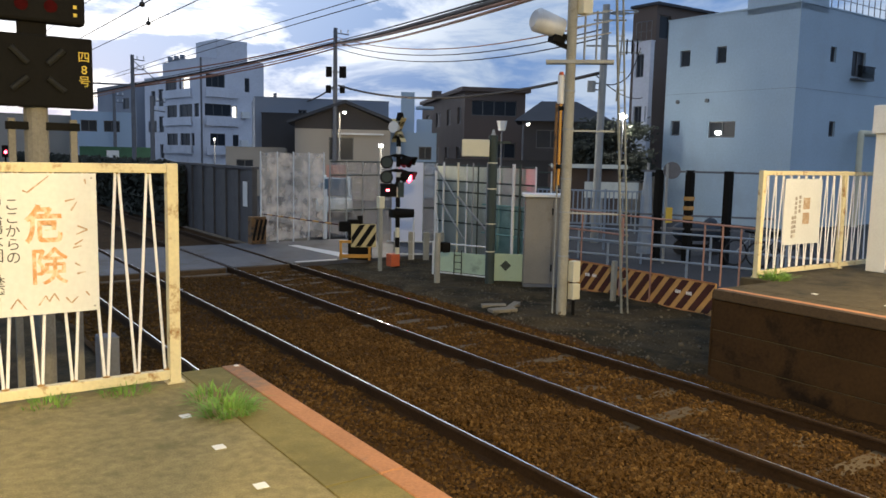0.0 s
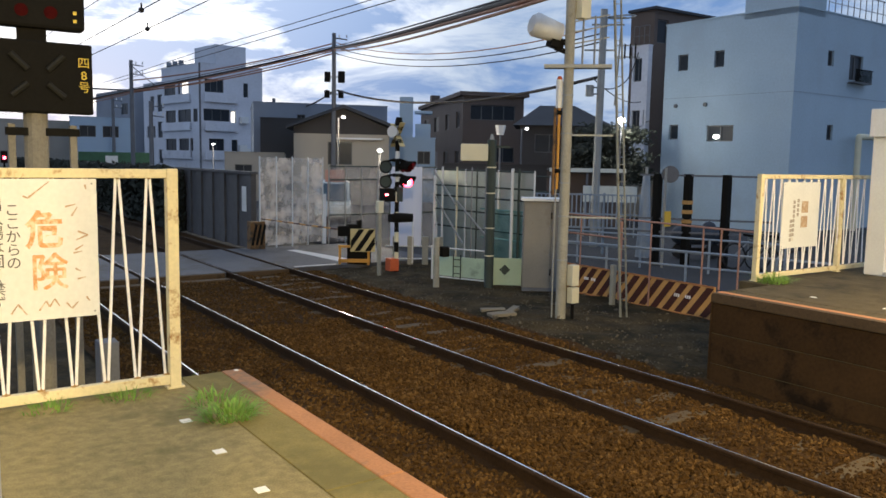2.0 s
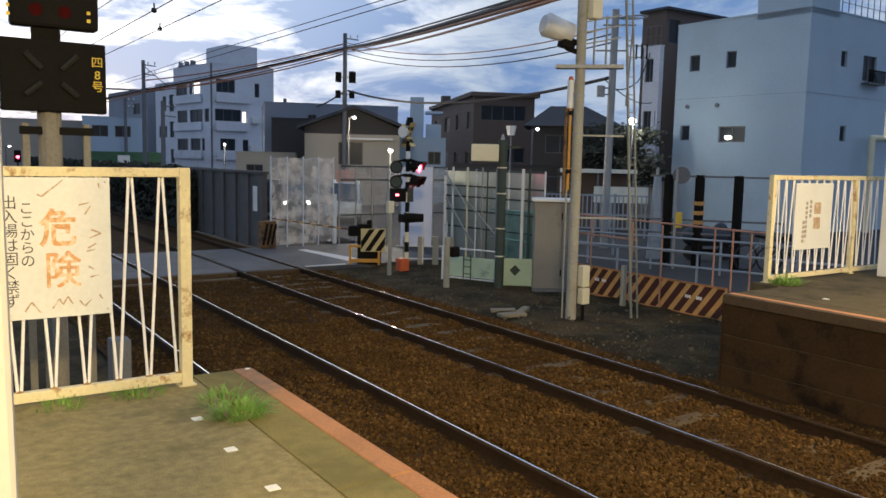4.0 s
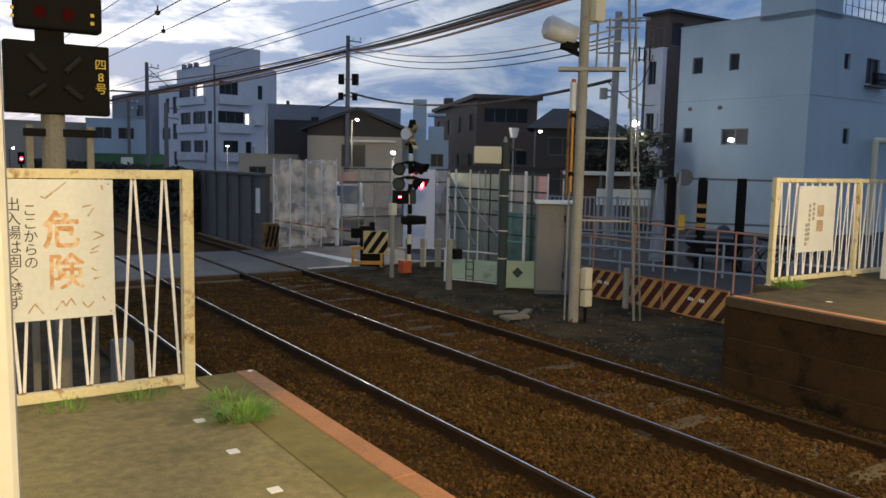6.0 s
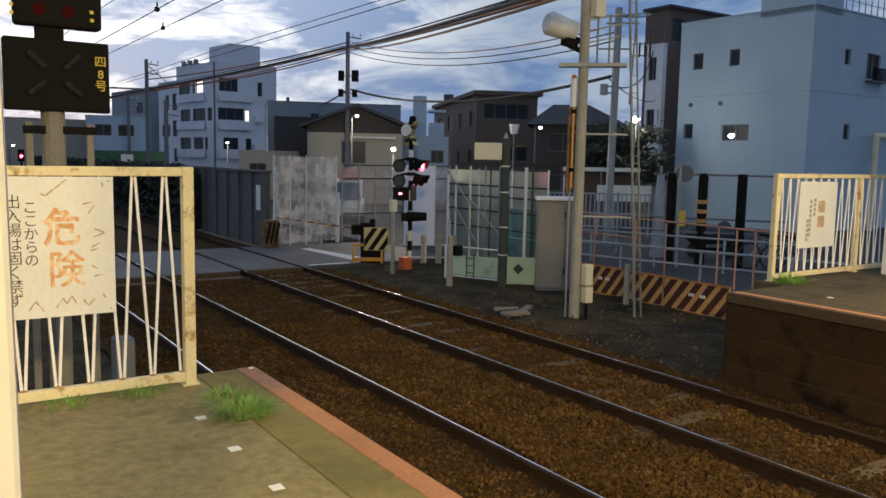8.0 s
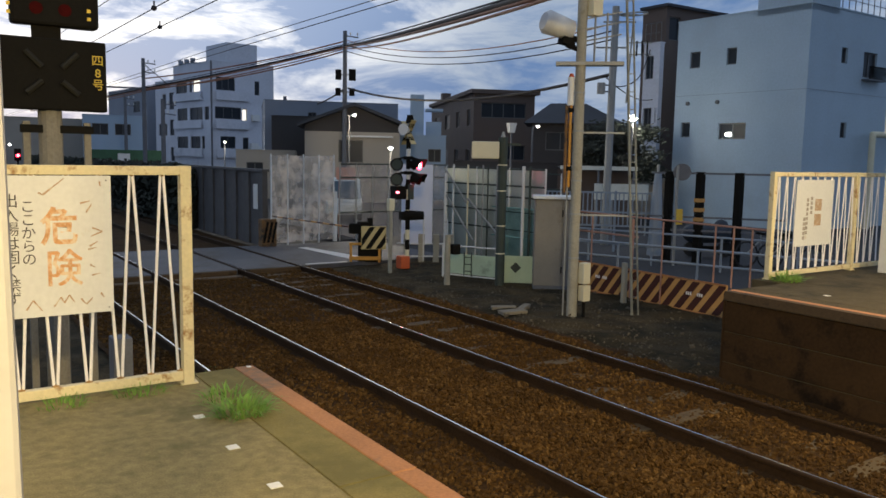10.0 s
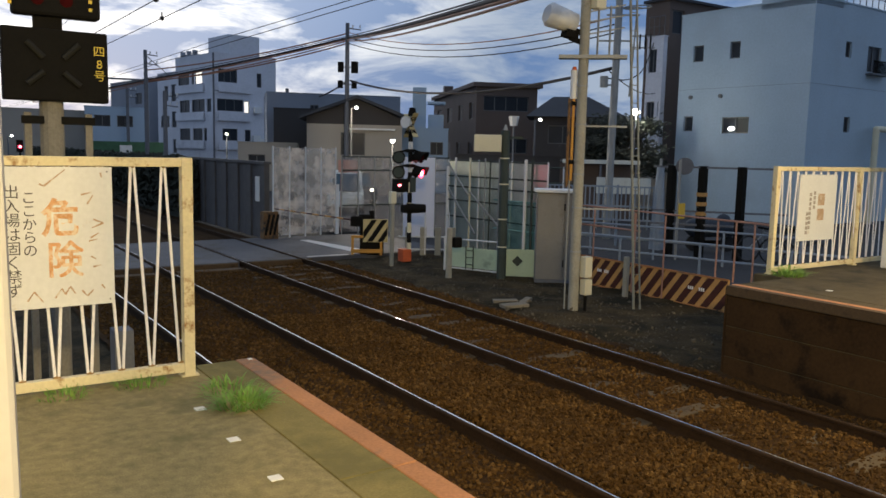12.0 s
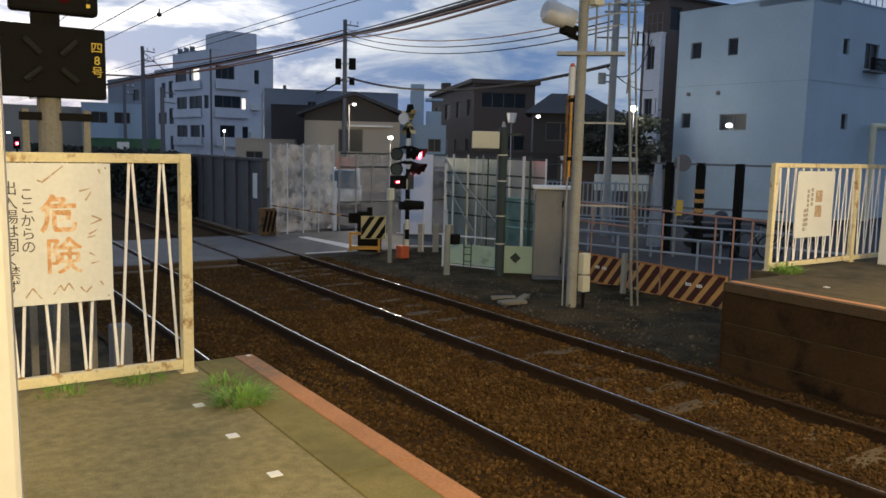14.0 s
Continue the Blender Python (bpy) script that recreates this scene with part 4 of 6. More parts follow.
def ribbed_wall():
    bm = BM()
    box(bm, 5.85, 22.6, -0.1, 5.95, 75, 2.12)
    y = 22.6
    while y < 60:
        box(bm, 5.79, y, -0.1, 5.849, y + 0.5, 2.1)
        y += 1.15
    box(bm, 5.76, 22.55, 2.121, 5.99, 75, 2.2)
    setting("wall_trackside", bm, WALL_DARK, "dark ribbed sheet wall along the track", "wall")


ribbed_wall()


TEAL_PAINT = mat("teal_pipe_paint", (0.16, 0.33, 0.31), 0.6, var=0.2, bump=0.05)


def net_fence(m, length, height, step, label, sheet, post_mat, extra=()):
    root = thing("street_fence", m, label, "fence", "street fences")
    n = int(length / step)
    for k in range(n + 1):
        bm = BM()
        rod(bm, (k * step, 0, 0), (k * step, 0, height), 0.022, n=8)
        part("post", bm, post_mat, root)
    for z in (0.9, height - 0.45, height - 0.03, *extra):
        bm = BM()
        rod(bm, (0, 0, z), (length, 0, z), 0.022, n=6)
        part("rail", bm, DARK_GREEN, root)
    if sheet:
        bm = BM()
        box(bm, 0, 0.03, 0.05, length, 0.035, height - 0.02)
        s = part("net", bm, sheet, root)
        s.visible_shadow = False
    return root


net_fence(pose(8.3, 22.55, -0.03, 0, 0, 3), 4.2, 2.45, 0.6, "grey steel post fence along the street", STREET_SHEET, GREY_STEEL)
gf = net_fence(pose(9.45, 18.3, -0.03, 0, 0, -85), 3.75, 2.45, 1.25, "green netted steel fence beside the verge", MESH_SHEET, WHITE_STEEL, (1.35, 1.72))
for x, r, mt in ((0.35, 0.03, WHITE_STEEL), (0.95, 0.028, CREAM_BOX), (1.55, 0.02, GREY_STEEL), (1.75, 0.02, DARK_GREEN), (2.1, 0.028, GREY_STEEL), (3.05, 0.04, WHITE_STEEL), (3.28, 0.03, DARK_GREEN)):
    bm = BM()
    rod(bm, (x, -0.05, 0), (x, -0.05, 2.5), r, n=8)
    part("upright", bm, mt, gf)
for x0, z0, x1, z1 in ((0.0, 2.4, 0.95, 1.5), (0.0, 1.75, 1.25, 0.5), (1.0, 1.6, 2.2, 0.75)):
    bm = BM()
    rod(bm, (x0, -0.09, z0), (x1, -0.09, z1), 0.026, n=8)
    part("diagonal_brace", bm, GREY_STEEL, gf)
bm = BM()
box(bm, 2.15, -0.022, 0.05, 3.7, -0.016, 1.45)
tn = part("teal_net", bm, TEAL_SHEET, gf, "teal netting")
tn.visible_shadow = False
for z in (1.45, 0.72):
    bm = BM()
    rod(bm, (1.9, -0.03, z), (3.75, -0.03, z), 0.02, n=6)
    part("rail", bm, TEAL_PAINT, gf)


def low_board(m, w, h, label):
    root = thing("green_board", m, label, "board", "low green boards")
    bm = BM()
    box(bm, 0, -0.012, 0.06, w, 0.012, h, 0.004)
    part("panel", bm, GREEN_BOARD, root)
    for x in (-0.02, w + 0.02):
        bm = BM()
        rod(bm, (x, -0.02, -0.05), (x, -0.02, h + 0.22), 0.024, n=8)
        part("post", bm, WHITE_STEEL, root)
    for x in (0.55, 0.74):
        bm = BM()
        rod(bm, (x, -0.035, 0.02), (x, -0.035, h + 0.05), 0.012, n=6)
        part("ladder_side", bm, DARK_GREEN, root)
    for z in (0.14, 0.3, 0.46):
        bm = BM()
        rod(bm, (0.55, -0.035, z), (0.74, -0.035, z), 0.01, n=6)
        part("ladder_rung", bm, DARK_GREEN, root)
    for z in (h + 0.18, 0.03):
        bm = BM()
        rod(bm, (-0.02, -0.02, z), (w + 0.02, -0.02, z), 0.018, n=8)
        part("rail", bm, WHITE_STEEL, root)
    return root


low_board(pose(7.35, 15.25, -0.06, 0, 0, -65), 1.35, 0.52, "pale green low board in a white pipe frame")
bm = BM()
box(bm, 0, 0, 0.02, 0.95, 0.02, 0.62, 0.006)
gb = whole("marker_board", bm, GREEN_BOARD, "pale green board with a dark diamond mark", "board", m=pose(7.72, 13.75, -0.08, 0, 0, -38))
bm = BM()
rod(bm, (0.42, -0.005, 0.36), (0.42, -0.001, 0.36), 0.12, n=4)
part("dark_diamond", bm, DARK_GREEN, gb)

sp = thing("signal_box_post", pose(7.65, 13.54, -0.1), "dark post carrying a cream signal box", "post")
bm = BM()
rod(bm, (0, 0, 0), (0, 0, 3.2), 0.1, n=12)
part("post", bm, DARK_GREEN, sp)
bm = BM()
box(bm, -0.29, -0.2, 2.74, 0.29, 0.05, 3.10, 0.02)
part("cream_box", bm, CREAM_BOX, sp, m=pose(-0.33, 0.18, 0, 0, 0, -37))
for z in (0.7, 1.3, 2.05, 2.6):
    bm = BM()
    rod(bm, (0, 0, z), (0, 0, z + 0.025), 0.104, n=12)
    part("band", bm, CREAM_BOX, sp)
bm = BM()
bar(bm, (-0.2, 0.14, 3.05), (0.3, -0.22, 3.05), 0.05, 0.05)
part("cross_arm", bm, DARK_GREEN, sp)
bm = BM()
rod(bm, (0, 0, 3.2), (0, 0, 3.32), 0.05, 0.02, n=8)
part("finial", bm, GREY_STEEL, sp)
wp = thing("stump_post", pose(6.64, 14.08, -0.12), "weathered grey concrete post with a black box", "post")
bm = BM()
rod(bm, (0, 0, 0), (0, 0, 1.12), 0.07, 0.06, n=10)
part("post", bm, CONCRETE_POLE, wp)
bm = BM()
box(bm, 0.07, -0.12, 0.7, 0.26, 0.04, 0.92, 0.02)
part("black_box", bm, BLACK, wp)


def cabinet():
    root = thing("signal_cabinet", pose(8.14, 12.85, -0.1, 0, 0, -38), "tall weathered grey signal cabinet with a pale lid", "cabinet")
    bm = BM()
    box(bm, -0.10, 0, 0.0, 0.70, 0.55, 1.92, 0.01)
    part("body", bm, CABINET, root)
    bm = BM()
    box(bm, -0.08, -0.022, 0.08, 0.47, -0.002, 1.88, 0.006)
    d = part("door", bm, CABINET, root)
    bm = BM()
    box(bm, 0.50, -0.018, 0.08, 0.685, -0.002, 1.88, 0.006)
    part("side_door", bm, CABINET, root)
    bm = BM()
    box(bm, 0.53, -0.05, 0.92, 0.57, -0.018, 1.04, 0.008)
    part("handle", bm, BLACK, root)
    bm = BM()
    box(bm, -0.10, -0.03, 0.0, 0.70, -0.001, 0.075)
    part("plinth", bm, POLE_DARK, root)
    for z in (0.35, 1.55):
        bm = BM()
        rod(bm, (0.485, -0.02, z), (0.485, -0.02, z + 0.14), 0.014, n=8)
        part("hinge", bm, BLACK, d)
    bm = BM()
    box(bm, -0.15, -0.09, 1.922, 0.75, 0.62, 1.985, 0.012)
    part("lid", bm, WHITE_STEEL, root)
    return root


cabinet()


# ---- ramp barrier with hazard board ----
def hazard():
    root = thing("hazard_board", pose(9.0, 8.75, -0.1), "diagonal dark and tan striped hazard board at the ramp", "hazard board")
    L, H = 3.75, 0.6
    bm = BM()
    box(bm, -0.02, 0, 0, 0.02, L, H, 0.006)
    pl = part("board", bm, HAZ_TAN, root)
    k = 0
    while True:
        y0 = -0.6 + 0.285 * k
        k += 1
        if y0 + 0.05 > L:
            break
        pts = clip_span([(y0 + 0.45, 0.03), (y0 + 0.61, 0.03), (y0 + 0.19, H - 0.03), (y0 + 0.03, H - 0.03)], 0.02, L - 0.02)
        if len(pts) > 2:
            bm = BM()
            prism(bm, pts, "x", -0.026, -0.0205)
            part("stripe", bm, HAZ_DARK, pl)
    for z in (-0.01, H - 0.02):
        bm = BM()
        box(bm, -0.035, 0, z, -0.027, L, z + 0.03)
        part("edging", bm, COPING, root)
    for y in (0.5, 0.75, 2.9, 3.1):
        bm = BM()
        for q in (0.0, 0.045, 0.09):
            box(bm, -0.030, y + q, 0.31, -0.027, y + q + 0.032, 0.37)
        part("lettering_bar", bm, BALUSTER, root)
    rail = thing("ramp_railing", pose(9.05, 8.0, -0.05), "faded red steel pipe railing along the ramp", "railing")
    for y, b in ((0.35, 0.5), (0.72, 0.5), (1.10, 0.5), (4.2, 0.5)):
        bm = BM()
        rod(bm, (0, y, b), (0, y, 1.6), 0.017, n=8)
        part("post", bm, RED_RAIL, rail)
    for y, r in ((2.22, 0.017), (2.98, 0.03)):
        bm = BM()
        rod(bm, (-0.09, y, -0.07), (-0.09, y, 1.56), r, n=10)
        part("post", bm, RED_RAIL, rail)
    bm = BM()
    rod(bm, (0, 0.0, 1.58), (0, 4.9, 1.60), 0.018, n=8)
    part("handrail", bm, RED_RAIL, rail)
    bm = BM()
    rod(bm, (0, 2.92, 1.2), (0, 4.9, 1.2), 0.02, n=8)
    part("mid_rail", bm, RED_RAIL, rail)


hazard()

bm = BM()
box(bm, 0, 0, 1.9, 0.62, 0.02, 2.3, 0.004)
rod(bm, (0.1, 0.04, 0), (0.1, 0.04, 2.3), 0.025, n=8)
whole("pink_notice", bm, PINK, "faded pink notice board on a thin post", "sign", m=pose(8.55, 23.3, -0.03, 0, 0, -25))

# Plain white plate put in place of a bright patch on the wall.
wn = part("white_plate", box(BM(), 5.768, 22.95, 1.0, 5.782, 23.3, 1.75), SIGN_WHITE)
tagged(wn, "small plain white plate standing for a bright patch on the dark ribbed wall", "sign")
net_fence(pose(10.4, 19.6, -0.03, 0, 0, -62), 4.0, 2.3, 0.5, "pale steel fence posts across the street", None, WHITE_STEEL)


# ---- buildings ----
def wall_faces(bm, m, w, h, holes, reveal=0.16):
    """A wall of w by h whose openings go in by the reveal; it faces -y of m."""
    us = sorted({0.0, w, *[v for o in holes for v in o[:2]]})
    zs = sorted({0.0, h, *[v for o in holes for v in o[2:4]]})

    def quad(*pts):
        bm.faces.new([bm.verts.new(m @ Vector(p)) for p in pts])

    for a, b in zip(us, us[1:]):
        for c, d in zip(zs, zs[1:]):
            if not any(o[0] <= a and b <= o[1] and o[2] <= c and d <= o[3] for o in holes):
                quad((a, 0, c), (b, 0, c), (b, 0, d), (a, 0, d))
    for a, b, c, d, *_ in holes:
        r = reveal
        quad((a, 0, c), (a, 0, d), (a, r, d), (a, r, c))
        quad((b, 0, d), (b, 0, c), (b, r, c), (b, r, d))
        quad((a, 0, d), (b, 0, d), (b, r, d), (a, r, d))
        quad((b, 0, c), (a, 0, c), (a, r, c), (b, r, c))


def window(parent, m, a, b, c, d, lit, bars):
    bm = BM()
    t = 0.05
    for x0, z0, x1, z1 in ((a, c, b, c + t), (a, d - t, b, d), (a, c, a + t, d), (b - t, c, b, d)):
        box(bm, x0, 0.09, z0, x1, 0.15, z1)
    for k in range(1, bars + 1):
        x = a + (b - a) * k / (bars + 1)
        box(bm, x - 0.025, 0.09, c + t, x + 0.025, 0.15, d - t)
    win = part("window", bm, FRAME_M, parent, "lit window" if lit else "", m=m)
    bm = BM()
    box(bm, a + 0.02, 0.12, c + 0.02, b - 0.02, 0.14, d - 0.02)
    part("pane", bm, LIT_PANE if lit else PANE, win)
    return win


def building(name, m, w, d, h, material, label, front=(), left=(), flat=True, roof_mat=None, group="buildings round the crossing"):
    """A house whose front runs along local x and whose left side runs along local y. Openings: u0, u1, z0, z1, lit, bars."""
    root = thing(name, m, label, "building", group)
    bm = BM()
    side = pose(0, d, 0, 0, 0, -90)
    flipped = [(d - o[1], d - o[0], *o[2:]) for o in left]
    wall_faces(bm, pose(0, 0, 0), w, h, front)
    wall_faces(bm, side, d, h, flipped)
    wall_faces(bm, pose(w, 0, 0, 0, 0, 90), d, h, ())
    wall_faces(bm, pose(w, d, 0, 0, 0, 180), w, h, ())
    bmesh.ops.remove_doubles(bm, verts=bm.verts[:], dist=0.0005)
    part("wall", bm, material, root)
    for o in front:
        window(root, pose(0, 0, 0), *o[:4], o[4] if len(o) > 4 else 0, o[5] if len(o) > 5 else 1)
    for o in flipped:
        window(root, side, *o[:4], o[4] if len(o) > 4 else 0, o[5] if len(o) > 5 else 1)
    if flat:
        bm = BM()
        box(bm, 0.02, 0.02, h - 0.35, w - 0.02, d - 0.02, h - 0.25)
        part("roof", bm, roof_mat or ROOF, root)
        bm = BM()
        box(bm, -0.03, -0.03, h, w + 0.03, 0.15, h + 0.06)
        box(bm, -0.03, 0.15, h, 0.15, d + 0.03, h + 0.06)
        part("parapet_cap", bm, material, root)
    return root


def gable(root, x0, x1, y0, y1, z0, z1, material, along="x"):
    bm = BM()
    t = 0.18
    if along == "x":
        ym = (y0 + y1) / 2
        prism(bm, [(y0, z0), (ym, z1), (y1, z0), (y1, z0 + t), (ym, z1 + t), (y0, z0 + t)], "x", x0, x1)
    else:
        xm = (x0 + x1) / 2
        prism(bm, [(x0, z0), (xm, z1), (x1, z0), (x1, z0 + t), (xm, z1 + t), (x0, z0 + t)], "y", y0, y1)
    part("roof", bm, material, root)


def railing_part(root, m, w, h, step, material):
    for k in range(int(w / step) + 1):
        bm = BM()
        rod(bm, (k * step, 0, 0), (k * step, 0, h), 0.02, n=5)
        part("railing_post", bm, material, root, m=m)
    bm = BM()
    rod(bm, (0, 0, h), (w, 0, h), 0.025, n=5)
    rod(bm, (0, 0, h * 0.5), (w, 0, h * 0.5), 0.015, n=5)
    part("railing_bar", bm, material, root, m=m)


# white block with small windows
wb = building("white_building", pose(26.68, 18.6, -0.05, 0, 0, 1), 11.0, 6.4, 8.95, BLUE_WHITE, "white rendered three-storey block with few small windows",
              front=[(2.36, 2.82, 6.85, 7.48, 0, 0), (2.66, 3.13, 3.82, 4.46, 0, 0), (4.1, 5.2, 6.4, 7.45, 0, 1)],
              left=[(5.13, 5.68, 6.87, 7.59, 0, 0), (3.27, 3.77, 6.88, 7.59, 0, 0), (5.5, 6.0, 3.82, 4.49, 0, 0), (2.63, 4.0, 3.71, 4.41, 0, 1)])
bm = BM()
box(bm, 0.0, 0.0, 8.7, 2.0, 2.4, 11.4, 0.02)
part("stair_tower", bm, BLUE_WHITE, wb)
bm = BM()
box(bm, -0.012, -0.012, 5.66, 11.0, -0.003, 5.675)
box(bm, -0.012, -0.003, 5.66, -0.003, 6.4, 5.675)
part("string_course", bm, GREY_WALL, wb)
for u in (5.66, 4.09):
    bm = BM()
    rod(bm, (-0.08, u, 5.32), (0.02, u, 5.32), 0.09, n=12)
    part("vent_cap", bm, FRAME_M, wb)
bm = BM()
box(bm, 4.0, -0.35, 6.25, 5.4, -0.02, 6.31)
part("balcony_floor", bm, FRAME_M, wb)
railing_part(wb, pose(4.0, -0.35, 6.31), 1.4, 0.5, 0.1, BLACK)
railing_part(wb, pose(2.7, 0.3, 8.95), 8.0, 1.1, 0.5, FRAME_M)
bm = BM()
ball(bm, (0.06, 3.5, 3.92), 0.10, 1, 1.6, 0.9, 2)
part("indoor_lamp", bm, LAMP_GLOW, wb, "bright lamp seen through the window")
bm = BM()
rod(bm, (4.15, -0.6, 0), (4.15, -0.6, 4.0), 0.13, n=12)
ball(bm, (4.15, -0.6, 4.0), 0.13)
rod(bm, (4.15, -0.6, 4.0), (8.5, -0.6, 4.03), 0.13, n=12)
part("downpipe", bm, CREAM_BOX, wb, "pale bent pipe")

tb = building("tall_building", pose(30.12, 28.84, -0.05, 0, 0, 0), 10.0, 1.6, 10.6, BROWN_WALL, "tall brown-grey building with roof railings",
              front=[(0.25, 1.1, 9.0, 10.2, 0, 0), (3.0, 5.0, 8.6, 9.6, 0, 1)], left=())
bm = BM()
box(bm, -0.15, -0.2, 10.66, 10.2, 1.7, 10.80)
part("roof_slab", bm, ROOF, tb)
tb2 = building("tall_wing", pose(29.80, 28.86, -0.05, 0, 0, 0), 0.3, 1.1, 8.8, APT_WALL, "pale rendered wing with small side windows",
               left=[(0.42, 0.98, 7.0, 8.2, 0, 1), (0.42, 0.98, 4.2, 5.5, 0, 1), (0.12, 0.2, 4.7, 5.5, 1, 0)])
railing_part(tb2, pose(0.05, 1.08, 8.85, 0, 0, -90), 1.05, 1.0, 0.35, FRAME_M)

ap = building("apartment_building", pose(20.6, 73.1, -0.05, 0, 0, 7), 6.3, 8.6, 11.0, APT_WALL, "pale four-storey apartment building with recessed balconies",
              front=[(0.44, 2.3, 8.45, 9.65, 0, 2), (4.3, 4.8, 8.2, 9.5, 0, 0), (0.3, 2.9, 5.85, 6.95, 0, 2), (3.0, 3.5, 5.75, 6.85, 1, 0), (0.8, 2.3, 3.15, 4.25, 0, 1), (3.05, 3.65, 3.1, 4.2, 0, 0)],
              left=[(2.5, 4.1, 8.3, 9.55, 1, 0), (4.3, 4.9, 8.3, 9.55, 0, 0), (5.4, 8.1, 8.3, 9.4, 0, 2), (2.0, 4.9, 5.75, 6.95, 0, 1), (5.4, 7.8, 5.75, 6.95, 0, 1), (0.6, 1.6, 5.75, 6.95, 0, 0), (5.35, 7.9, 3.1, 4.25, 0, 1), (2.55, 4.75, 3.1, 4.25, 0, 1), (1.6, 2.3, 3.1, 4.25, 0, 0)])
building("apartment_wing", pose(20.05, 81.7, -0.05, 0, 0, 7), 5.5, 6.0, 9.9, APT_WALL, "pale lower wing of the apartment building",
         left=[(0.4, 2.4, 7.0, 8.7, 0, 1), (3.2, 4.2, 7.1, 8.6, 0, 0), (0.4, 2.4, 4.4, 6.0, 0, 1), (3.0, 5.2, 4.4, 5.6, 0, 1), (0.4, 2.2, 1.8, 3.2, 0, 1)], front=[(1.0, 2.0, 5, 6)])
bm = BM()
box(bm, 1.8, 0.6, 10.7, 4.9, 5.0, 12.9, 0.02)
part("roof_tower", bm, APT_WALL, ap)
bm = BM()
box(bm, 0.6, 5.2, 10.7, 5, 8.3, 11.35)
part("roof_block", bm, GREY_WALL, ap)
for z in (3.1, 5.75, 8.35):
    bm = BM()
    box(bm, -0.22, 1.9, z - 0.75, -0.02, 8.3, z - 0.63)
    box(bm, -0.22, 1.9, z - 0.63, -0.15, 8.3, z + 0.02)
    part("balcony", bm, APT_WALL, ap)
    bm = BM()
    box(bm, 0.3, -0.3, z - 0.8, 3.6, -0.02, z - 0.68)
    box(bm, 0.3, -0.3, z - 0.68, 3.6, -0.24, z + 0.02)
    part("balcony", bm, APT_WALL, ap)
bm = BM()
rod(bm, (-0.06, -0.06, 0), (-0.06, -0.06, 11.0), 0.09, n=8)
part("downpipe", bm, POLE_DARK, ap)
for u, z in ((3.9, 6.15), (3.75, 3.5), (4.45, 3.2)):
    bm = BM()
    box(bm, u, -0.34, z - 0.4, u + 0.75, -0.02, z + 0.2, 0.02)
    part("air_conditioner", bm, WHITE_STEEL, ap)
for u in (5.2, 6.6, 8.0):
    bm = BM()
    box(bm, 0.4, u, 11.1, 0.8, u + 0.3, 11.7)
    part("roof_vent", bm, GREY_WALL, ap)

building("rear_stair_block", pose(19.0, 90, -0.05, 0, 0, 7), 6, 12, 9.6, GREY_WALL, "grey block behind the apartment building",
         left=[(2, 4, 7, 8.2, 0, 1), (6, 8, 4, 5.2, 0, 1)], front=[(1, 2, 7.5, 8.6), (1, 2, 4.5, 5.6)])
gh = building("grey_house", pose(18.2, 54.1, -0.05, 0, 0, -20), 9.5, 9, 6.45, GREY_WALL, "long grey flat-roofed house",
              front=[(1.0, 1.8, 1.9, 3.0), (3.0, 3.6, 5.0, 5.7), (5.0, 5.6, 5.0, 5.7)], left=[(1.5, 3, 4.2, 5.3), (5, 6.5, 4.2, 5.3)])
bm = BM()
rod(bm, (1.5, 2, 6.4), (1.5, 2, 6.9), 0.12, n=8)
part("roof_vent", bm, POLE_DARK, gh)
building("dark_house", pose(17.3, 50.6, -0.05, 0, 0, -25), 3.6, 3.5, 5.2, DARK_WALL, "dark-clad house with a blank wall", front=[(0.3, 0.9, 1.6, 2.8)])
bh = building("beige_house", pose(16.0, 42.4, -0.05, 0, 0, -28), 5.4, 6.5, 4.05, BEIGE_WALL, "beige house with a dark grey pitched roof",
              front=[(1.9, 3.3, 2.3, 3.6, 0, 0)], left=[(2, 3, 2.2, 3.4)], flat=False)
gable(bh, -0.4, 6.0, -0.5, 7.0, 4.3, 5.5, ROOF, "y")
bm = BM()
prism(bm, [(0.0, 4.05), (5.4, 4.05), (5.4, 4.4), (2.8, 5.5), (0.0, 4.4)], "y", 0.0, 0.15)
part("gable_wall", bm, DARK_WALL, bh, "dark clad gable")
bm = BM()
box(bm, 2.1, -0.25, 3.75, 5.0, -0.02, 3.85)
part("awning", bm, WHITE_STEEL, bh)
lw = building("low_house", pose(13.6, 47.0, -0.05, 0, 0, -25), 3.5, 4, 2.9, BEIGE_WALL, "low beige outbuilding beside the street", front=[(0.6, 1.6, 1.2, 2.2)])
bt = building("blue_building", pose(22.6, 43.2, -0.05, 0, 0, -32), 3.0, 4, 4.0, BLUE_WALL, "pale blue building with a narrow tower", front=[(1.9, 2.7, 2.4, 3.2)])
bm = BM()
box(bm, 0.75, 0.2, 4.0, 1.6, 1.4, 6.55, 0.02)
part("tower", bm, BLUE_WALL, bt)
bm = BM()
box(bm, 1.75, 0.3, 4.0, 2.7, 1.6, 4.9)
box(bm, 1.7, 0.25, 5.55, 2.8, 1.6, 5.7)
part("roof_shed", bm, BLUE_WALL, bt)
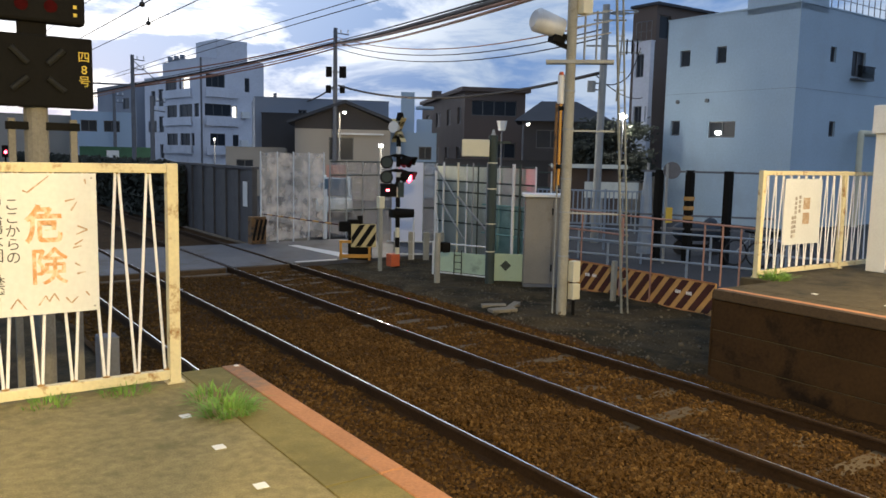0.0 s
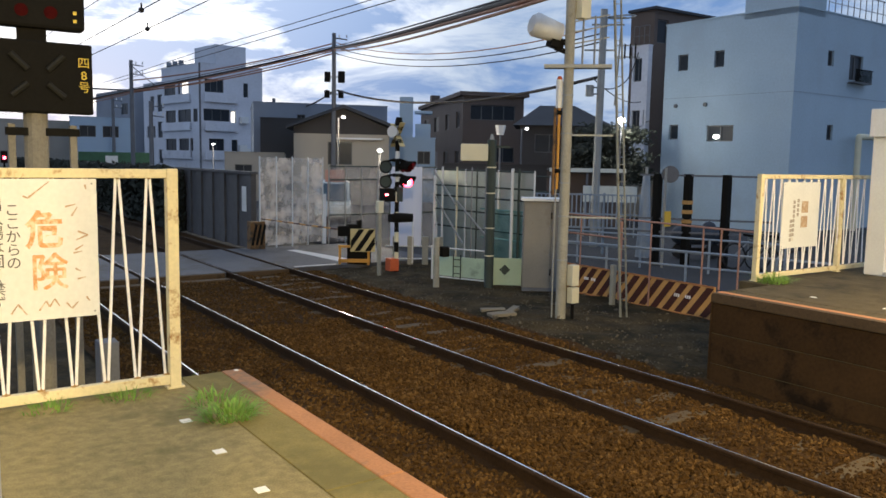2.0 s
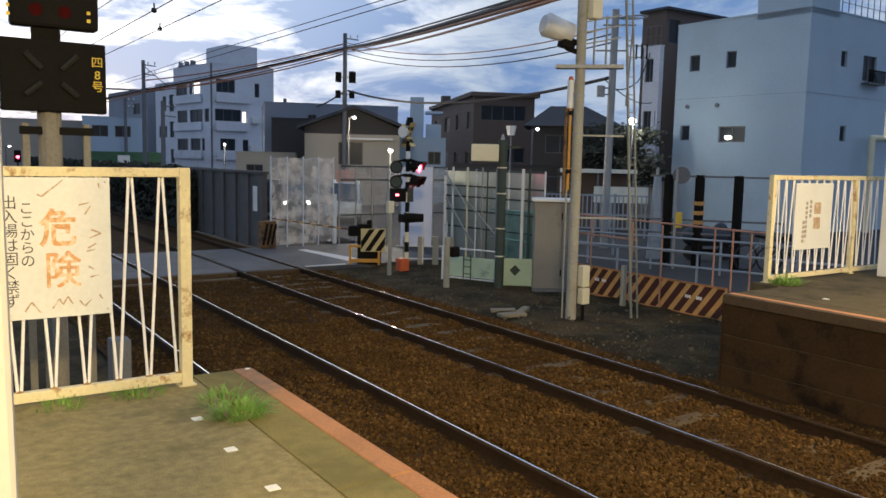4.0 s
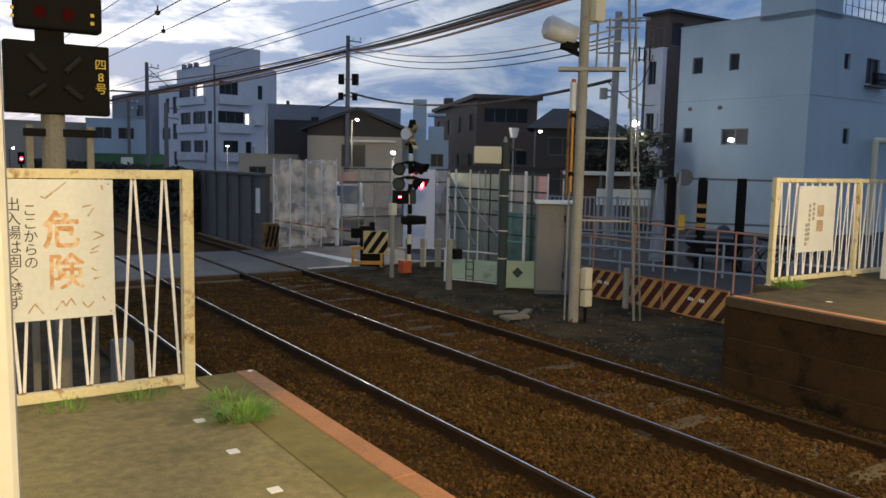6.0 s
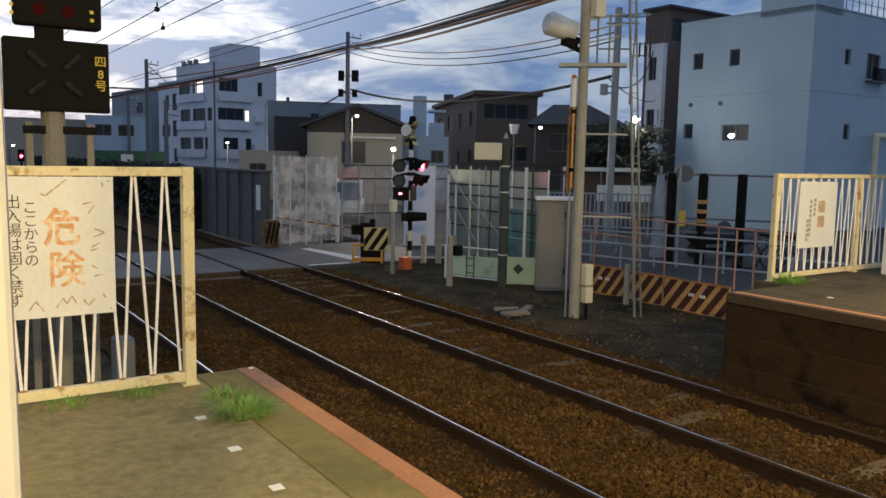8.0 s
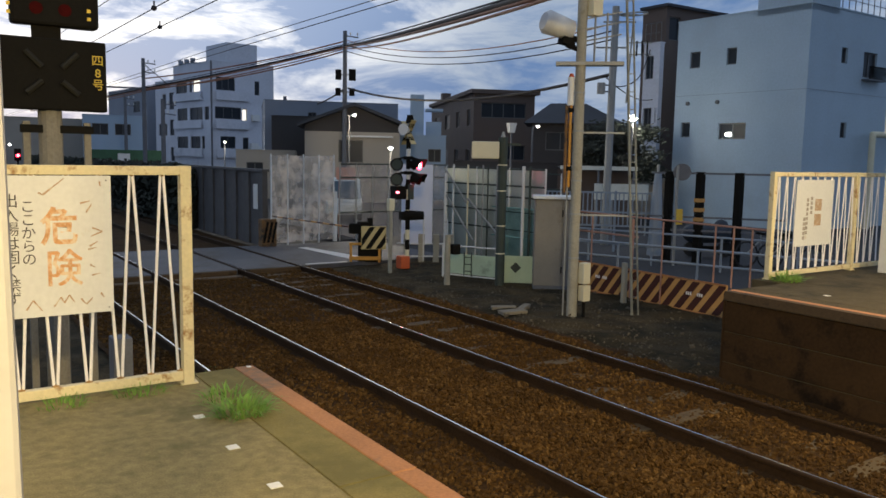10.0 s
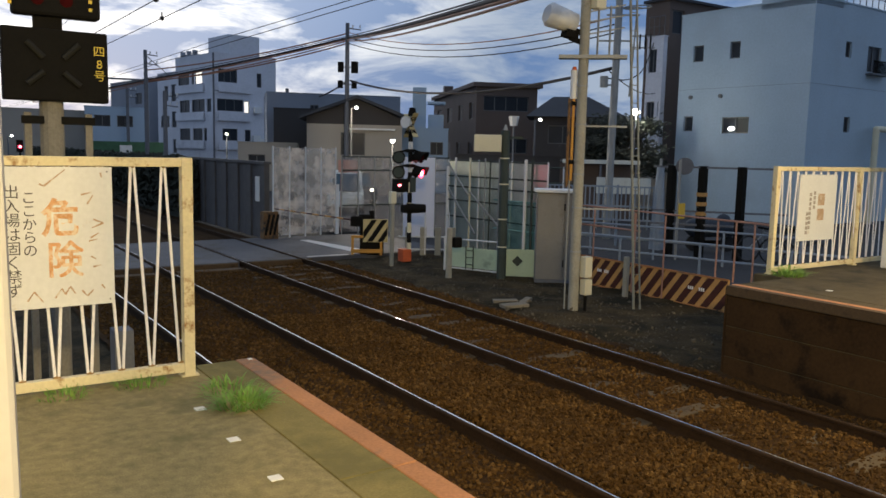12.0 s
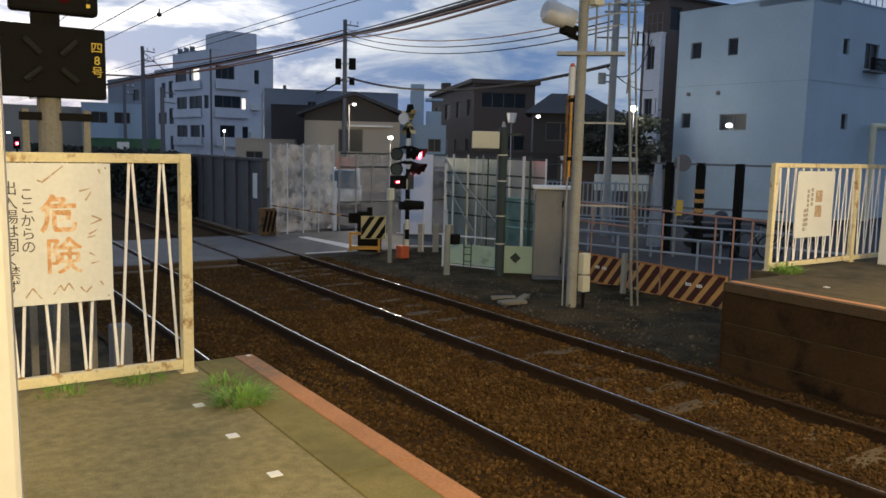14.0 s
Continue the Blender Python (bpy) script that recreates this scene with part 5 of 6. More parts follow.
br = building("brown_building", pose(28.75, 43.7, -0.05, 0, 0, -23.5), 4.2, 17, 7.0, BROWN_WALL, "brown three-storey building with a flat roof",
              front=[(0.5, 3.6, 5.4, 6.4, 0, 3), (0.5, 3.6, 2.6, 3.6, 0, 3)], left=[(1.0, 2.2, 4.9, 6.0), (4.5, 6.0, 4.9, 6.0), (8.5, 10.5, 4.9, 6.0), (13, 15, 4.9, 6.0), (1.0, 2.4, 2.2, 3.3), (5, 6.5, 2.2, 3.3), (9, 11, 2.2, 3.3)])
bm = BM()
box(bm, -0.25, -0.25, 6.98, 4.5, 17, 7.25)
part("roof_edge", bm, BROWN_WALL, br)
bm = BM()
box(bm, 0.3, 13.5, 7.2, 1.0, 14.3, 8.0)
part("chimney", bm, BROWN_WALL, br)
dh = building("hip_roof_house", pose(25.6, 34.0, -0.05, 0, 0, -42), 4.6, 5, 4.7, DARK_WALL, "dark house with a low hipped roof", front=[(0.8, 2.4, 3.2, 4.2)], flat=False)
bm = BM()
vs = [bm.verts.new(v) for v in ((-0.4, -0.5, 4.65), (5.0, -0.5, 4.65), (5.0, 5.5, 4.65), (-0.4, 5.5, 4.65), (1.0, 2.5, 5.9), (3.0, 2.5, 5.9))]
for idx in ((0, 1, 5, 4), (1, 2, 5), (2, 3, 4, 5), (3, 0, 4), (3, 2, 1, 0)):
    bm.faces.new([vs[i] for i in idx])
part("roof", bm, ROOF, dh)
bw = building("left_blue_building", pose(9.0, 69.5, -0.05, 0, 0, -10), 4.6, 6, 5.55, BLUE_WALL, "pale blue two-storey building by the track", front=[(0.7, 1.9, 4.0, 4.9), (2.4, 3.6, 4.0, 4.9)])
building("left_beige_building", pose(-7.5, 74.5, -0.05, 0, 0, -2), 18, 6, 5.3, BEIGE_WALL, "drab beige house beside the track", front=[(0.8, 2, 3, 4)])
building("left_far_building", pose(-9.0, 90, -0.05), 9, 6, 5.0, GREY_WALL, "grey far house beside the track", front=[(0.8, 2, 3, 4), (4, 5, 3, 4)])
building("low_block", pose(18.6, 31.2, -0.05, 0, 0, -35), 6.5, 2.5, 2.5, DARK_WALL, "low dark shed behind the street", front=[(0.5, 1.2, 1.0, 1.9)])
building("pale_garage", pose(25.0, 29.5, -0.05, 0, 0, -42), 4.2, 2, 2.1, BEIGE_WALL, "low pale wall of a garage across the street", front=())

bm = BM()
box(bm, 7.6, 58.5, -0.1, 12.5, 58.6, 2.75)
gn = whole("green_hoarding", bm, mat("green_hoarding_sheet", (0.04, 0.11, 0.06), 0.8, bump=0.1), "green sheet hoarding beside the track", "hoarding")
bm = BM()
box(bm, 9.3, 58.46, 1.9, 10.1, 58.49, 2.5)
part("white_plate", bm, WHITE_STEEL, gn)


# ---- utility poles and lamps ----
def utility_pole(at, height, label, cans=()):
    root = thing("utility_pole", pose(*at), label, "utility pole", "utility poles")
    bm = BM()
    rod(bm, (0, 0, 0), (0, 0, height), 0.15, 0.11, n=12)
    part("pole", bm, POLE_DARK, root)
    f = Vector((0.83, -0.55, 0))
    for z, off, r, h in cans:
        bm = BM()
        c = f * off + Vector((0, 0, z))
        rod(bm, c - Vector((0, 0, h / 2)), c + Vector((0, 0, h / 2)), r, n=12)
        part("transformer", bm, BLACK, root)
        bm = BM()
        bar(bm, (0, 0, z), c, 0.06, 0.06)
        part("bracket", bm, POLE_DARK, root)
    for z in (height - 0.25, height - 0.8):
        bm = BM()
        bar(bm, f * -0.1 + Vector((0, 0, z)), f * 0.75 + Vector((0, 0, z - 0.1)), 0.06, 0.06)
        part("crossarm", bm, POLE_DARK, root)
        for k in (0.3, 0.7):
            bm = BM()
            rod(bm, f * k + Vector((0, 0, z)), f * k + Vector((0, 0, z + 0.16)), 0.04, n=8)
            part("insulator", bm, WHITE_STEEL, root)
    return root


utility_pole((17.82, 41.03, -0.05), 9.6, "dark utility pole with transformers and cable bundles", ((7.2, -0.36, 0.17, 0.55), (7.2, 0.42, 0.2, 0.62), (6.25, -0.38, 0.15, 0.42), (6.25, 0.4, 0.15, 0.42)))
lp = utility_pole((9.44, 51.5, -0.2), 8.5, "dark catenary mast beside the track")
bm = BM()
bar(bm, (0.2, 0, 6.7), (-6.0, 0, 6.6), 0.1, 0.1)
bar(bm, (0, 0, 8.2), (1.6, 0, 6.9), 0.04, 0.04)
part("track_crossarm", bm, POLE_DARK, lp)
utility_pole((12.0, 68.2, -0.05), 7.2, "distant dark utility pole")
utility_pole((9.53, 47.6, -0.05), 5.72, "slim dark pole before the apartment building")


def frame_pole():
    root = thing("steel_mast", pose(15.55, 18.25, -0.05), "grey steel mast with loop brackets and insulators", "mast")
    bm = BM()
    rod(bm, (0, 0, 0), (0.05, -0.05, 7.45), 0.125, 0.11, n=12)
    part("mast", bm, GREY_STEEL, root)
    f = Vector((0.76, -0.65, 0))
    for z, a, b in ((7.2, -0.35, 0.75), (6.98, -0.3, 0.7), (6.2, -0.5, 0.5)):
        bm = BM()
        bar(bm, f * a + Vector((0, 0, z)), f * b + Vector((0, 0, z)), 0.05, 0.05)
        part("crossarm", bm, GREY_STEEL, root)
    bm = BM()
    c = f * 0.62 + Vector((0, 0, 7.22))
    ring = [c + Vector((0.42 * math.cos(a), 0.42 * math.sin(a), 0.03 * math.cos(a))) for a in [2 * math.pi * k / 18 for k in range(18)]]
    for p, q in zip(ring, ring[1:] + ring[:1]):
        rod(bm, p, q, 0.022, n=6)
    part("cable_loop", bm, GREY_STEEL, root)
    bm = BM()
    bar(bm, f * 0.62 + Vector((0, 0, 7.2)), f * 0.5 + Vector((0, 0, 4.5)), 0.05, 0.05)
    part("side_rail", bm, GREY_STEEL, root)
    for k in range(3):
        bm = BM()
        x = 0.75 + 0.16 * k
        rod(bm, f * x + Vector((0, 0, 6.4)), f * x + Vector((0, 0, 5.95)), 0.028, n=6)
        part("insulator", bm, BLACK, root)
    for z in (6.35, 6.0):
        bm = BM()
        bar(bm, f * 0.5 + Vector((0, 0, z)), f * 1.2 + Vector((0, 0, z)), 0.035, 0.035)
        part("insulator_bar", bm, GREY_STEEL, root)
    bm = BM()
    rod(bm, f * -0.29 + Vector((0, 0, 4.78)), f * -0.29 + Vector((0, 0, 5.12)), 0.13, n=12)
    part("transformer", bm, GREY_STEEL, root)
    bm = BM()
    for z in (4.85, 5.05):
        bar(bm, f * -0.3 + Vector((0, 0, z)), Vector((0.03, -0.03, z)), 0.04, 0.04)
    part("transformer_bracket", bm, POLE_DARK, root)
    return root


frame_pole()


def street_lamp(at, label, reach=0.25, globe=0.085):
    x, y, z = at
    root = thing("street_lamp", pose(x, y, -0.05), label, "street lamp", "street lamps")
    bm = BM()
    rod(bm, (-reach * 0.83, reach * 0.55, 0), (-reach * 0.83, reach * 0.55, z - 0.02), 0.045, n=8)
    if reach > 0.1:
        rod(bm, (-reach * 0.83, reach * 0.55, z - 0.05), (0, 0, z + 0.06), 0.03, n=6)
    part("pole", bm, POLE_DARK, root)
    bm = BM()
    rod(bm, (0, 0, z + 0.05), (0, 0, z + 0.10), 0.11, 0.07, n=12)
    part("cap", bm, GREY_STEEL, root)
    bm = BM()
    ball(bm, (0, 0, z), globe, 1.1, 1.1, 0.8, 2)
    part("lamp_globe", bm, LAMP_GLOW, root)
    return root


street_lamp((15.53, 35.47, 4.68), "lit street lamp on a thin grey pole")
street_lamp((12.1, 25.97, 3.0), "lit white lamp on a short post", 0.0)
street_lamp((16.25, 56.84, 3.5), "lit street lamp before the apartments", 0.0)
street_lamp((23.0, 30.4, 4.3), "small lit lamp in front of dark houses")
# Added lamp, placed for a bright spot between the houses.
street_lamp((22.76, 24.0, 4.50), "added bright globe lamp on a post beside the white building", 0.0, 0.17)
street_lamp((2.85, 59.7, 3.0), "lit lamp by the distant track")
sg = thing("distant_signal", pose(3.3, 59.7, -0.2), "small distant red railway signal", "railway signal")
bm = BM()
rod(bm, (0, 0, 0), (0, 0, 2.7), 0.06, n=8)
box(bm, -0.2, -0.1, 2.1, 0.2, 0.1, 2.9, 0.02)
part("signal_head", bm, BLACK, sg)
bm = BM()
ball(bm, (0, -0.12, 2.45), 0.11, sub=2)
part("red_lamp", bm, RED_GLOW, sg)
bm = BM()
ball(bm, (0, -0.2, 2.45), 0.05, sub=2)
part("lamp_core", bm, RED_CORE, sg)


def cable(name, pts, sag, r, material, label):
    """A cable hung through the points, with a sag between each two."""
    cu = bpy.data.curves.new(name, "CURVE")
    cu.dimensions, cu.bevel_depth, cu.bevel_resolution = "3D", r, 1
    sp = cu.splines.new("POLY")
    way = []
    for a, b in zip(pts, pts[1:]):
        for k in range(13):
            t = k / 12
            p = Vector(a).lerp(Vector(b), t)
            p.z -= sag * 4 * t * (1 - t)
            way.append(p)
    sp.points.add(len(way) - 1)
    for s, p in zip(sp.points, way):
        s.co = (*p, 1)
    cu.materials.append(material)
    return tagged(new(name, cu), label, "cable", "overhead cables")


MID = Vector((17.82, 41.03, 0))
# contact and carrier wires over both tracks
CONTACT = {}
for x, z0, n in ((0.75, 5.12, "near"), (4.15, 5.3, "far")):
    up, sg = (0.72, 0.14) if n == "near" else (0.16, 0.05)
    CONTACT[x] = cable("contact_wire", [(x, -14, z0), (x, 51, z0), (x, 140, z0)], 0.0, 0.009, CABLE, f"thin contact wire above the {n} track")
    cable("carrier_wire", [(x, -14, z0 + up), (x, 22, z0 + up), (x, 51, z0 + up), (x, 140, z0 + up)], sg, 0.008, CABLE, f"thin carrier wire above the {n} track")
CONTACT[1.6] = cable("feeder_wire", [(1.6, -14, 5.28), (1.6, 51, 5.2), (1.6, 140, 5.1)], 0.0, 0.009, CABLE, "thin feeder wire beside the contact wire")
for x, y, z in ((0.75, 14.6, 5.12), (1.6, 17.5, 5.24)):
    bm = BM()
    rod(bm, (x, y, z - 0.02), (x, y, z + 0.12), 0.016, n=5)
    ball(bm, (x, y, z + 0.0), 0.05, sub=2)
    part("hanger", bm, CABLE, CONTACT[x])
# bundles between the poles
for k, (dz, r, s) in enumerate(((0.0, 0.055, 0.10), (-0.08, 0.04, 0.12), (0.09, 0.02, 0.05), (-0.16, 0.03, 0.22))):
    cable("thick_cable", [(4.4, 7.8, 4.95 + dz * 0.6), (17.82, 41.03, 8.75 + dz), (9.6, 51.5, 6.55 + dz), (6.0, 75, 6.0 + dz)], s, r, CABLE if k % 2 == 0 else COPPER, "thick dark cable bundle between the poles")
for k, (za, zb) in enumerate(((9.05, 6.9), (8.75, 6.68), (8.45, 6.42))):
    cable("service_wire", [(17.9, 41.0, za), (15.6, 18.2, zb)], 0.75, 0.022, CABLE if k else COPPER, "dark wire from the pole to the steel mast")
cable("thick_cable", [(18.0, 40.98, 6.42), (15.58, 18.22, 5.34)], 0.75, 0.055, CABLE, "thick black cable sagging between pole and mast")
cable("thick_cable", [(17.7, 41.1, 6.3), (21.86, 53.5, 6.28), (18.4, 54.3, 6.3)], 0.1, 0.05, CABLE, "thick black cable to the grey house")
cable("service_wire", [(15.4, 18.4, 5.3), (30.0, 29.4, 5.9)], 0.3, 0.02, CABLE, "dark wire from the mast to the tall building")
cable("drop_cable", [(16.45, 17.5, 6.1), (16.2, 17.75, 5.2), (15.6, 18.2, 5.0)], 0.12, 0.018, CABLE, "looped black drop cable on the steel mast")
cable("service_wire", [(9.5, 51.5, 7.1), (17.82, 41.0, 9.0)], 0.25, 0.04, COPPER, "brown wire between the poles")
cable("service_wire", [(9.5, 51.5, 6.45), (17.82, 41.0, 8.45)], 0.3, 0.04, COPPER, "brown wire between the poles")


# ---- trees ----
def tree(at, height, spread, seed, label):
    r = random.Random(seed)
    root = thing("tree", pose(*at), label, "tree")
    bm = BM()
    rod(bm, (0, 0, 0), (0.1, 0, height * 0.55), 0.16, 0.09, n=8)
    for k in range(6):
        a = k * 1.05
        rod(bm, (0.05, 0, height * (0.3 + 0.04 * k)), (math.cos(a) * spread * 0.6, math.sin(a) * spread * 0.6, height * (0.6 + 0.05 * k)), 0.06, 0.02, n=5)
    part("trunk", bm, mat("bark", (0.05, 0.04, 0.03), 0.95), root)
    verts, faces = [], []
    for c in range(46):
        a, rr = r.uniform(0, 6.28), spread * math.sqrt(r.random())
        cz = height * r.uniform(0.42, 0.95)
        rr *= 1.0 - 0.5 * abs(cz / height - 0.62)
        cx, cy = math.cos(a) * rr, math.sin(a) * rr
        for _ in range(110):
            p = Vector((cx + r.gauss(0, 0.26), cy + r.gauss(0, 0.26), cz + r.gauss(0, 0.2)))
            d1 = Vector((r.uniform(-1, 1), r.uniform(-1, 1), r.uniform(-0.6, 0.6))).normalized() * 0.12
            d2 = d1.orthogonal().normalized() * 0.065
            n = len(verts)
            verts += [p - d1, p + d2, p + d1, p - d2]
            faces.append((n, n + 1, n + 2, n + 3))
    me = bpy.data.meshes.new("crown")
    me.from_pydata(verts, [], faces)
    me.materials.append(LEAF)
    crown = new("crown", me)
    crown.parent = root
    return root


tree((23.4, 25.3, -0.05), 4.35, 1.7, 3, "dark leafy tree beside the white building")
tree((24.9, 27.9, -0.05), 4.0, 1.3, 4, "dark leafy shrub tree behind the mast")


def hedge():
    r = random.Random(9)
    root = thing("hedge", pose(0, 0, 0), "dark overgrown hedge along the trackside wall", "hedge")
    # Plain dark box, no stems: it stands for the shade inside the hedge.
    core = part("shade_core", box(BM(), 5.5, 29.0, -0.1, 5.74, 72, 1.9), LEAF, root)
    verts, faces = [], []
    for _ in range(9000):
        y = 28.8 + 43 * r.random() ** 1.4
        p = Vector((5.5 + r.uniform(-0.28, 0.2), y, 2.15 * r.random() ** 0.7 + 0.12 * math.sin(y * 2.1)))
        d1 = Vector((r.uniform(-1, 1), r.uniform(-1, 1), r.uniform(-1, 1))).normalized() * 0.13
        d2 = d1.orthogonal().normalized() * 0.07
        n = len(verts)
        verts += [p - d1, p + d2, p + d1, p - d2]
        faces.append((n, n + 1, n + 2, n + 3))
    me = bpy.data.meshes.new("foliage")
    me.from_pydata(verts, [], faces)
    me.materials.append(LEAF)
    ob = new("foliage", me)
    ob.parent = root


hedge()


# ---- added lamp posts, out of view, that carry the platform tubes ----
def platform_lamp(x, y, z, base, label):
    root = thing("platform_lamp", pose(x, y, base), label, "lamp", "platform lamps")
    h = z - base
    bm = BM()
    rod(bm, (0, -0.9, 0), (0, -0.9, h + 0.25), 0.05, n=10)
    rod(bm, (0, -0.9, h + 0.2), (0, 0, h + 0.2), 0.03, n=8)
    part("post", bm, COLUMN, root)
    bm = BM()
    box(bm, -0.65, -0.12, h + 0.08, 0.65, 0.12, h + 0.18, 0.01)
    part("fitting", bm, WHITE_STEEL, root)
    bm = BM()
    rod(bm, (-0.6, 0, h + 0.05), (0.6, 0, h + 0.05), 0.018, n=8)
    part("tube", bm, LAMP_GLOW, root)


platform_lamp(-4.6, -3.0, 4.6, 1.02, "tube lamp on a cream post on the platform")
platform_lamp(7.5, 1.0, 4.2, 1.02, "tube lamp on a cream post on the opposite platform")


# ---- vehicles ----
def car(name, m, paint, label, length=3.5, width=1.48, height=1.6, van=False):
    """A small car that faces local +x."""
    root = thing(name, m, label, "car")
    L, W, H = length / 2, width / 2, height
    nose = 0.25 if van else 0.75
    bm = BM()
    prism(bm, [(-L, 0.28), (L, 0.28), (L, 0.72), (L - 0.05, 0.85), (-L, 0.92)], "y", -W, W)
    bmesh.ops.bevel(bm, geom=bm.edges[:], offset=0.05, segments=2, affect="EDGES")
    body = part("body", bm, paint, root)
    bm = BM()
    prism(bm, [(-L + 0.03, 0.9), (L - nose, 0.86), (L - nose - 0.45, H), (-L + 0.18, H)], "y", -W + 0.07, W - 0.07)
    bmesh.ops.bevel(bm, geom=bm.edges[:], offset=0.06, segments=2, affect="EDGES")
    part("cabin", bm, paint, root)
    for s in (-1, 1):
        bm = BM()
        y = s * (W - 0.068)
        prism(bm, [(-L + 0.28, 0.98), (L - nose - 0.14, 0.95), (L - nose - 0.45, H - 0.13), (-L + 0.35, H - 0.13)], "y", min(y, y + s * 0.012), max(y, y + s * 0.012))
        part("side_window", bm, GLASS_DARK, root)
    bm = BM()
    vs = [bm.verts.new(v) for v in ((L - nose + 0.005, -W + 0.16, 0.92), (L - nose + 0.005, W - 0.16, 0.92), (L - nose - 0.40, W - 0.2, H - 0.1), (L - nose - 0.40, -W + 0.2, H - 0.1))]
    for v in vs:
        v.co += Vector((0.03, 0, 0.015))
    bm.faces.new(vs)
    g = bmesh.ops.extrude_face_region(bm, geom=bm.faces[:])
    bmesh.ops.translate(bm, vec=(-0.04, 0, -0.02), verts=[v for v in g["geom"] if isinstance(v, bmesh.types.BMVert)])
    part("windscreen", bm, GLASS_DARK, root)
    for x in (-L + 0.6, L - 0.6):
        for s in (-1, 1):
            bm = BM()
            rod(bm, (x, s * (W - 0.16), 0.28), (x, s * (W + 0.01), 0.28), 0.28, n=18)
            w = part("wheel", bm, RUBBER, root)
            bm = BM()
            rod(bm, (x, s * (W + 0.005), 0.28), (x, s * (W + 0.02), 0.28), 0.17, n=14)
            part("rim", bm, GREY_STEEL, w)
    return root, body


def car_lamp(root, at, r, material, name):
    bm = BM()
    ball(bm, at, r, 0.7, 1, 0.8, 2)
    part(name, bm, material, root)


van, _ = car("parked_van", pose(12.75, 31.0, -0.03, 0, 0, -118), VAN_BLUE, "parked pale blue boxy van behind the fence", 3.3, 1.48, 1.7, True)
for s in (-1, 1):
    car_lamp(van, (1.64, s * 0.52, 0.62), 0.09, WHITE_STEEL, "headlight")
car_one, _ = car("dark_van", pose(10.6, 64, -0.03, 0, 0, -90), CAR_DARK, "dark small van driving along the street with lights on", 3.4, 1.48, 1.7, True)
car_two, _ = car("dark_car", pose(15.0, 35.2, -0.03, 0, 0, -117), CAR_DARK, "dark small car pulling out behind the parked van with lights on", 3.5, 1.5, 1.5)
for c, front in ((car_one, 1.68), (car_two, 1.73)):
    for s in (-1, 1):
        car_lamp(c, (front, s * (0.55 if c is car_one else 0.45), 0.76), 0.1 if c is car_one else 0.085, HEADLIGHT, "headlight")
    if c is car_one:
        car_lamp(c, (-front - 0.01, -0.5, 0.95), 0.06, HEADLIGHT, "rear_lamp")
        car_lamp(c, (-front - 0.01, -0.5, 0.75), 0.05, HEADLIGHT, "rear_lamp")


# ---- street corner: gate frame, mirror, railings, covered scooter ----
def gate_frame():
    root = thing("gate_frame", pose(0, 0, -0.04), "black steel gate frame with a striped post", "gate")
    posts = ((13.8, 14.24), (14.3, 13.64), (14.88, 12.88))
    for k, (x, y) in enumerate(posts):
        bm = BM()
        box(bm, x - 0.09, y - 0.09, 0, x + 0.09, y + 0.09, 2.44, 0.01)
        p = part("post", bm, BLACK, root)
        if k == 1:
            for z in (1.15, 1.4, 1.65):
                bm = BM()
                box(bm, x - 0.1, y - 0.1, z, x + 0.1, y + 0.1, z + 0.1)
                part("tan_band", bm, HAZ_TAN, p)
    a, b = Vector((13.5, 14.6, 0)), Vector((15.6, 12.0, 0))
    for z in (2.4, 1.25, 0.9):
        bm = BM()
        bar(bm, a + Vector((0, 0, z)), b + Vector((0, 0, z)), 0.05, 0.05)
        part("rail", bm, POLE_DARK, root)
    return root


gate_frame()
mr = thing("traffic_mirror", pose(13.5, 13.68, -0.04), "round grey traffic mirror on a white post", "traffic mirror")
bm = BM()
rod(bm, (0, 0.05, 0), (0, 0.05, 2.6), 0.035, n=8)
part("post", bm, GREY_STEEL, mr)
bm = BM()
rod(bm, (0.14, 0.02, 2.43), (0.18, 0.07, 2.43), 0.22, n=24)
part("mirror_back", bm, POLE_DARK, mr)
bm = BM()
rod(bm, (0.175, 0.06, 2.43), (0.20, 0.09, 2.43), 0.20, 0.16, n=24)
part("mirror_face", bm, mat("mirror_glass", (0.6, 0.62, 0.65), 0.08, metal=1.0, var=0.03, bump=0), mr)
bm = BM()
box(bm, -0.03, -0.02, 1.08, 0.20, 0.02, 1.48, 0.01)
part("yellow_plate", bm, YELLOW, mr, "yellow warning plate")
sc = thing("covered_scooter", pose(16.0, 14.6, -0.03, 0, 0, -34), "scooter under a dark blue cover beside the street", "scooter")
bm = BM()
rod(bm, (-0.45, 0, 0.66), (0.45, 0, 0.66), 0.27, n=20)
ball(bm, (-0.45, 0, 0.66), 0.27, 1.1, 1, 1, 3)
ball(bm, (0.45, 0, 0.66), 0.27, 1.1, 1, 1, 3)
ball(bm, (0.35, 0.05, 0.9), 0.17, 1.2, 1, 1, 2)
for v in bm.verts:
    v.co += 0.03 * noise.noise_vector(v.co * 4.0)
part("cover", bm, COVER_BLUE, sc, "creased dark blue cover", smooth=True)
for x in (-0.48, 0.48):
    bm = BM()
    rod(bm, (x, -0.05, 0.22), (x, 0.05, 0.22), 0.22, n=18)
    part("wheel", bm, RUBBER, sc)
bm = BM()
bar(bm, (-0.45, 0, 0.25), (0.45, 0, 0.25), 0.05, 0.12)
bar(bm, (-0.2, 0, 0.2), (-0.2, 0, 0.55), 0.08, 0.1)
part("frame", bm, BLACK, sc)
ln = thing("street_lantern", pose(15.75, 23.4, -0.04), "white unlit street lantern on a slim dark post", "street lamp")
bm = BM()
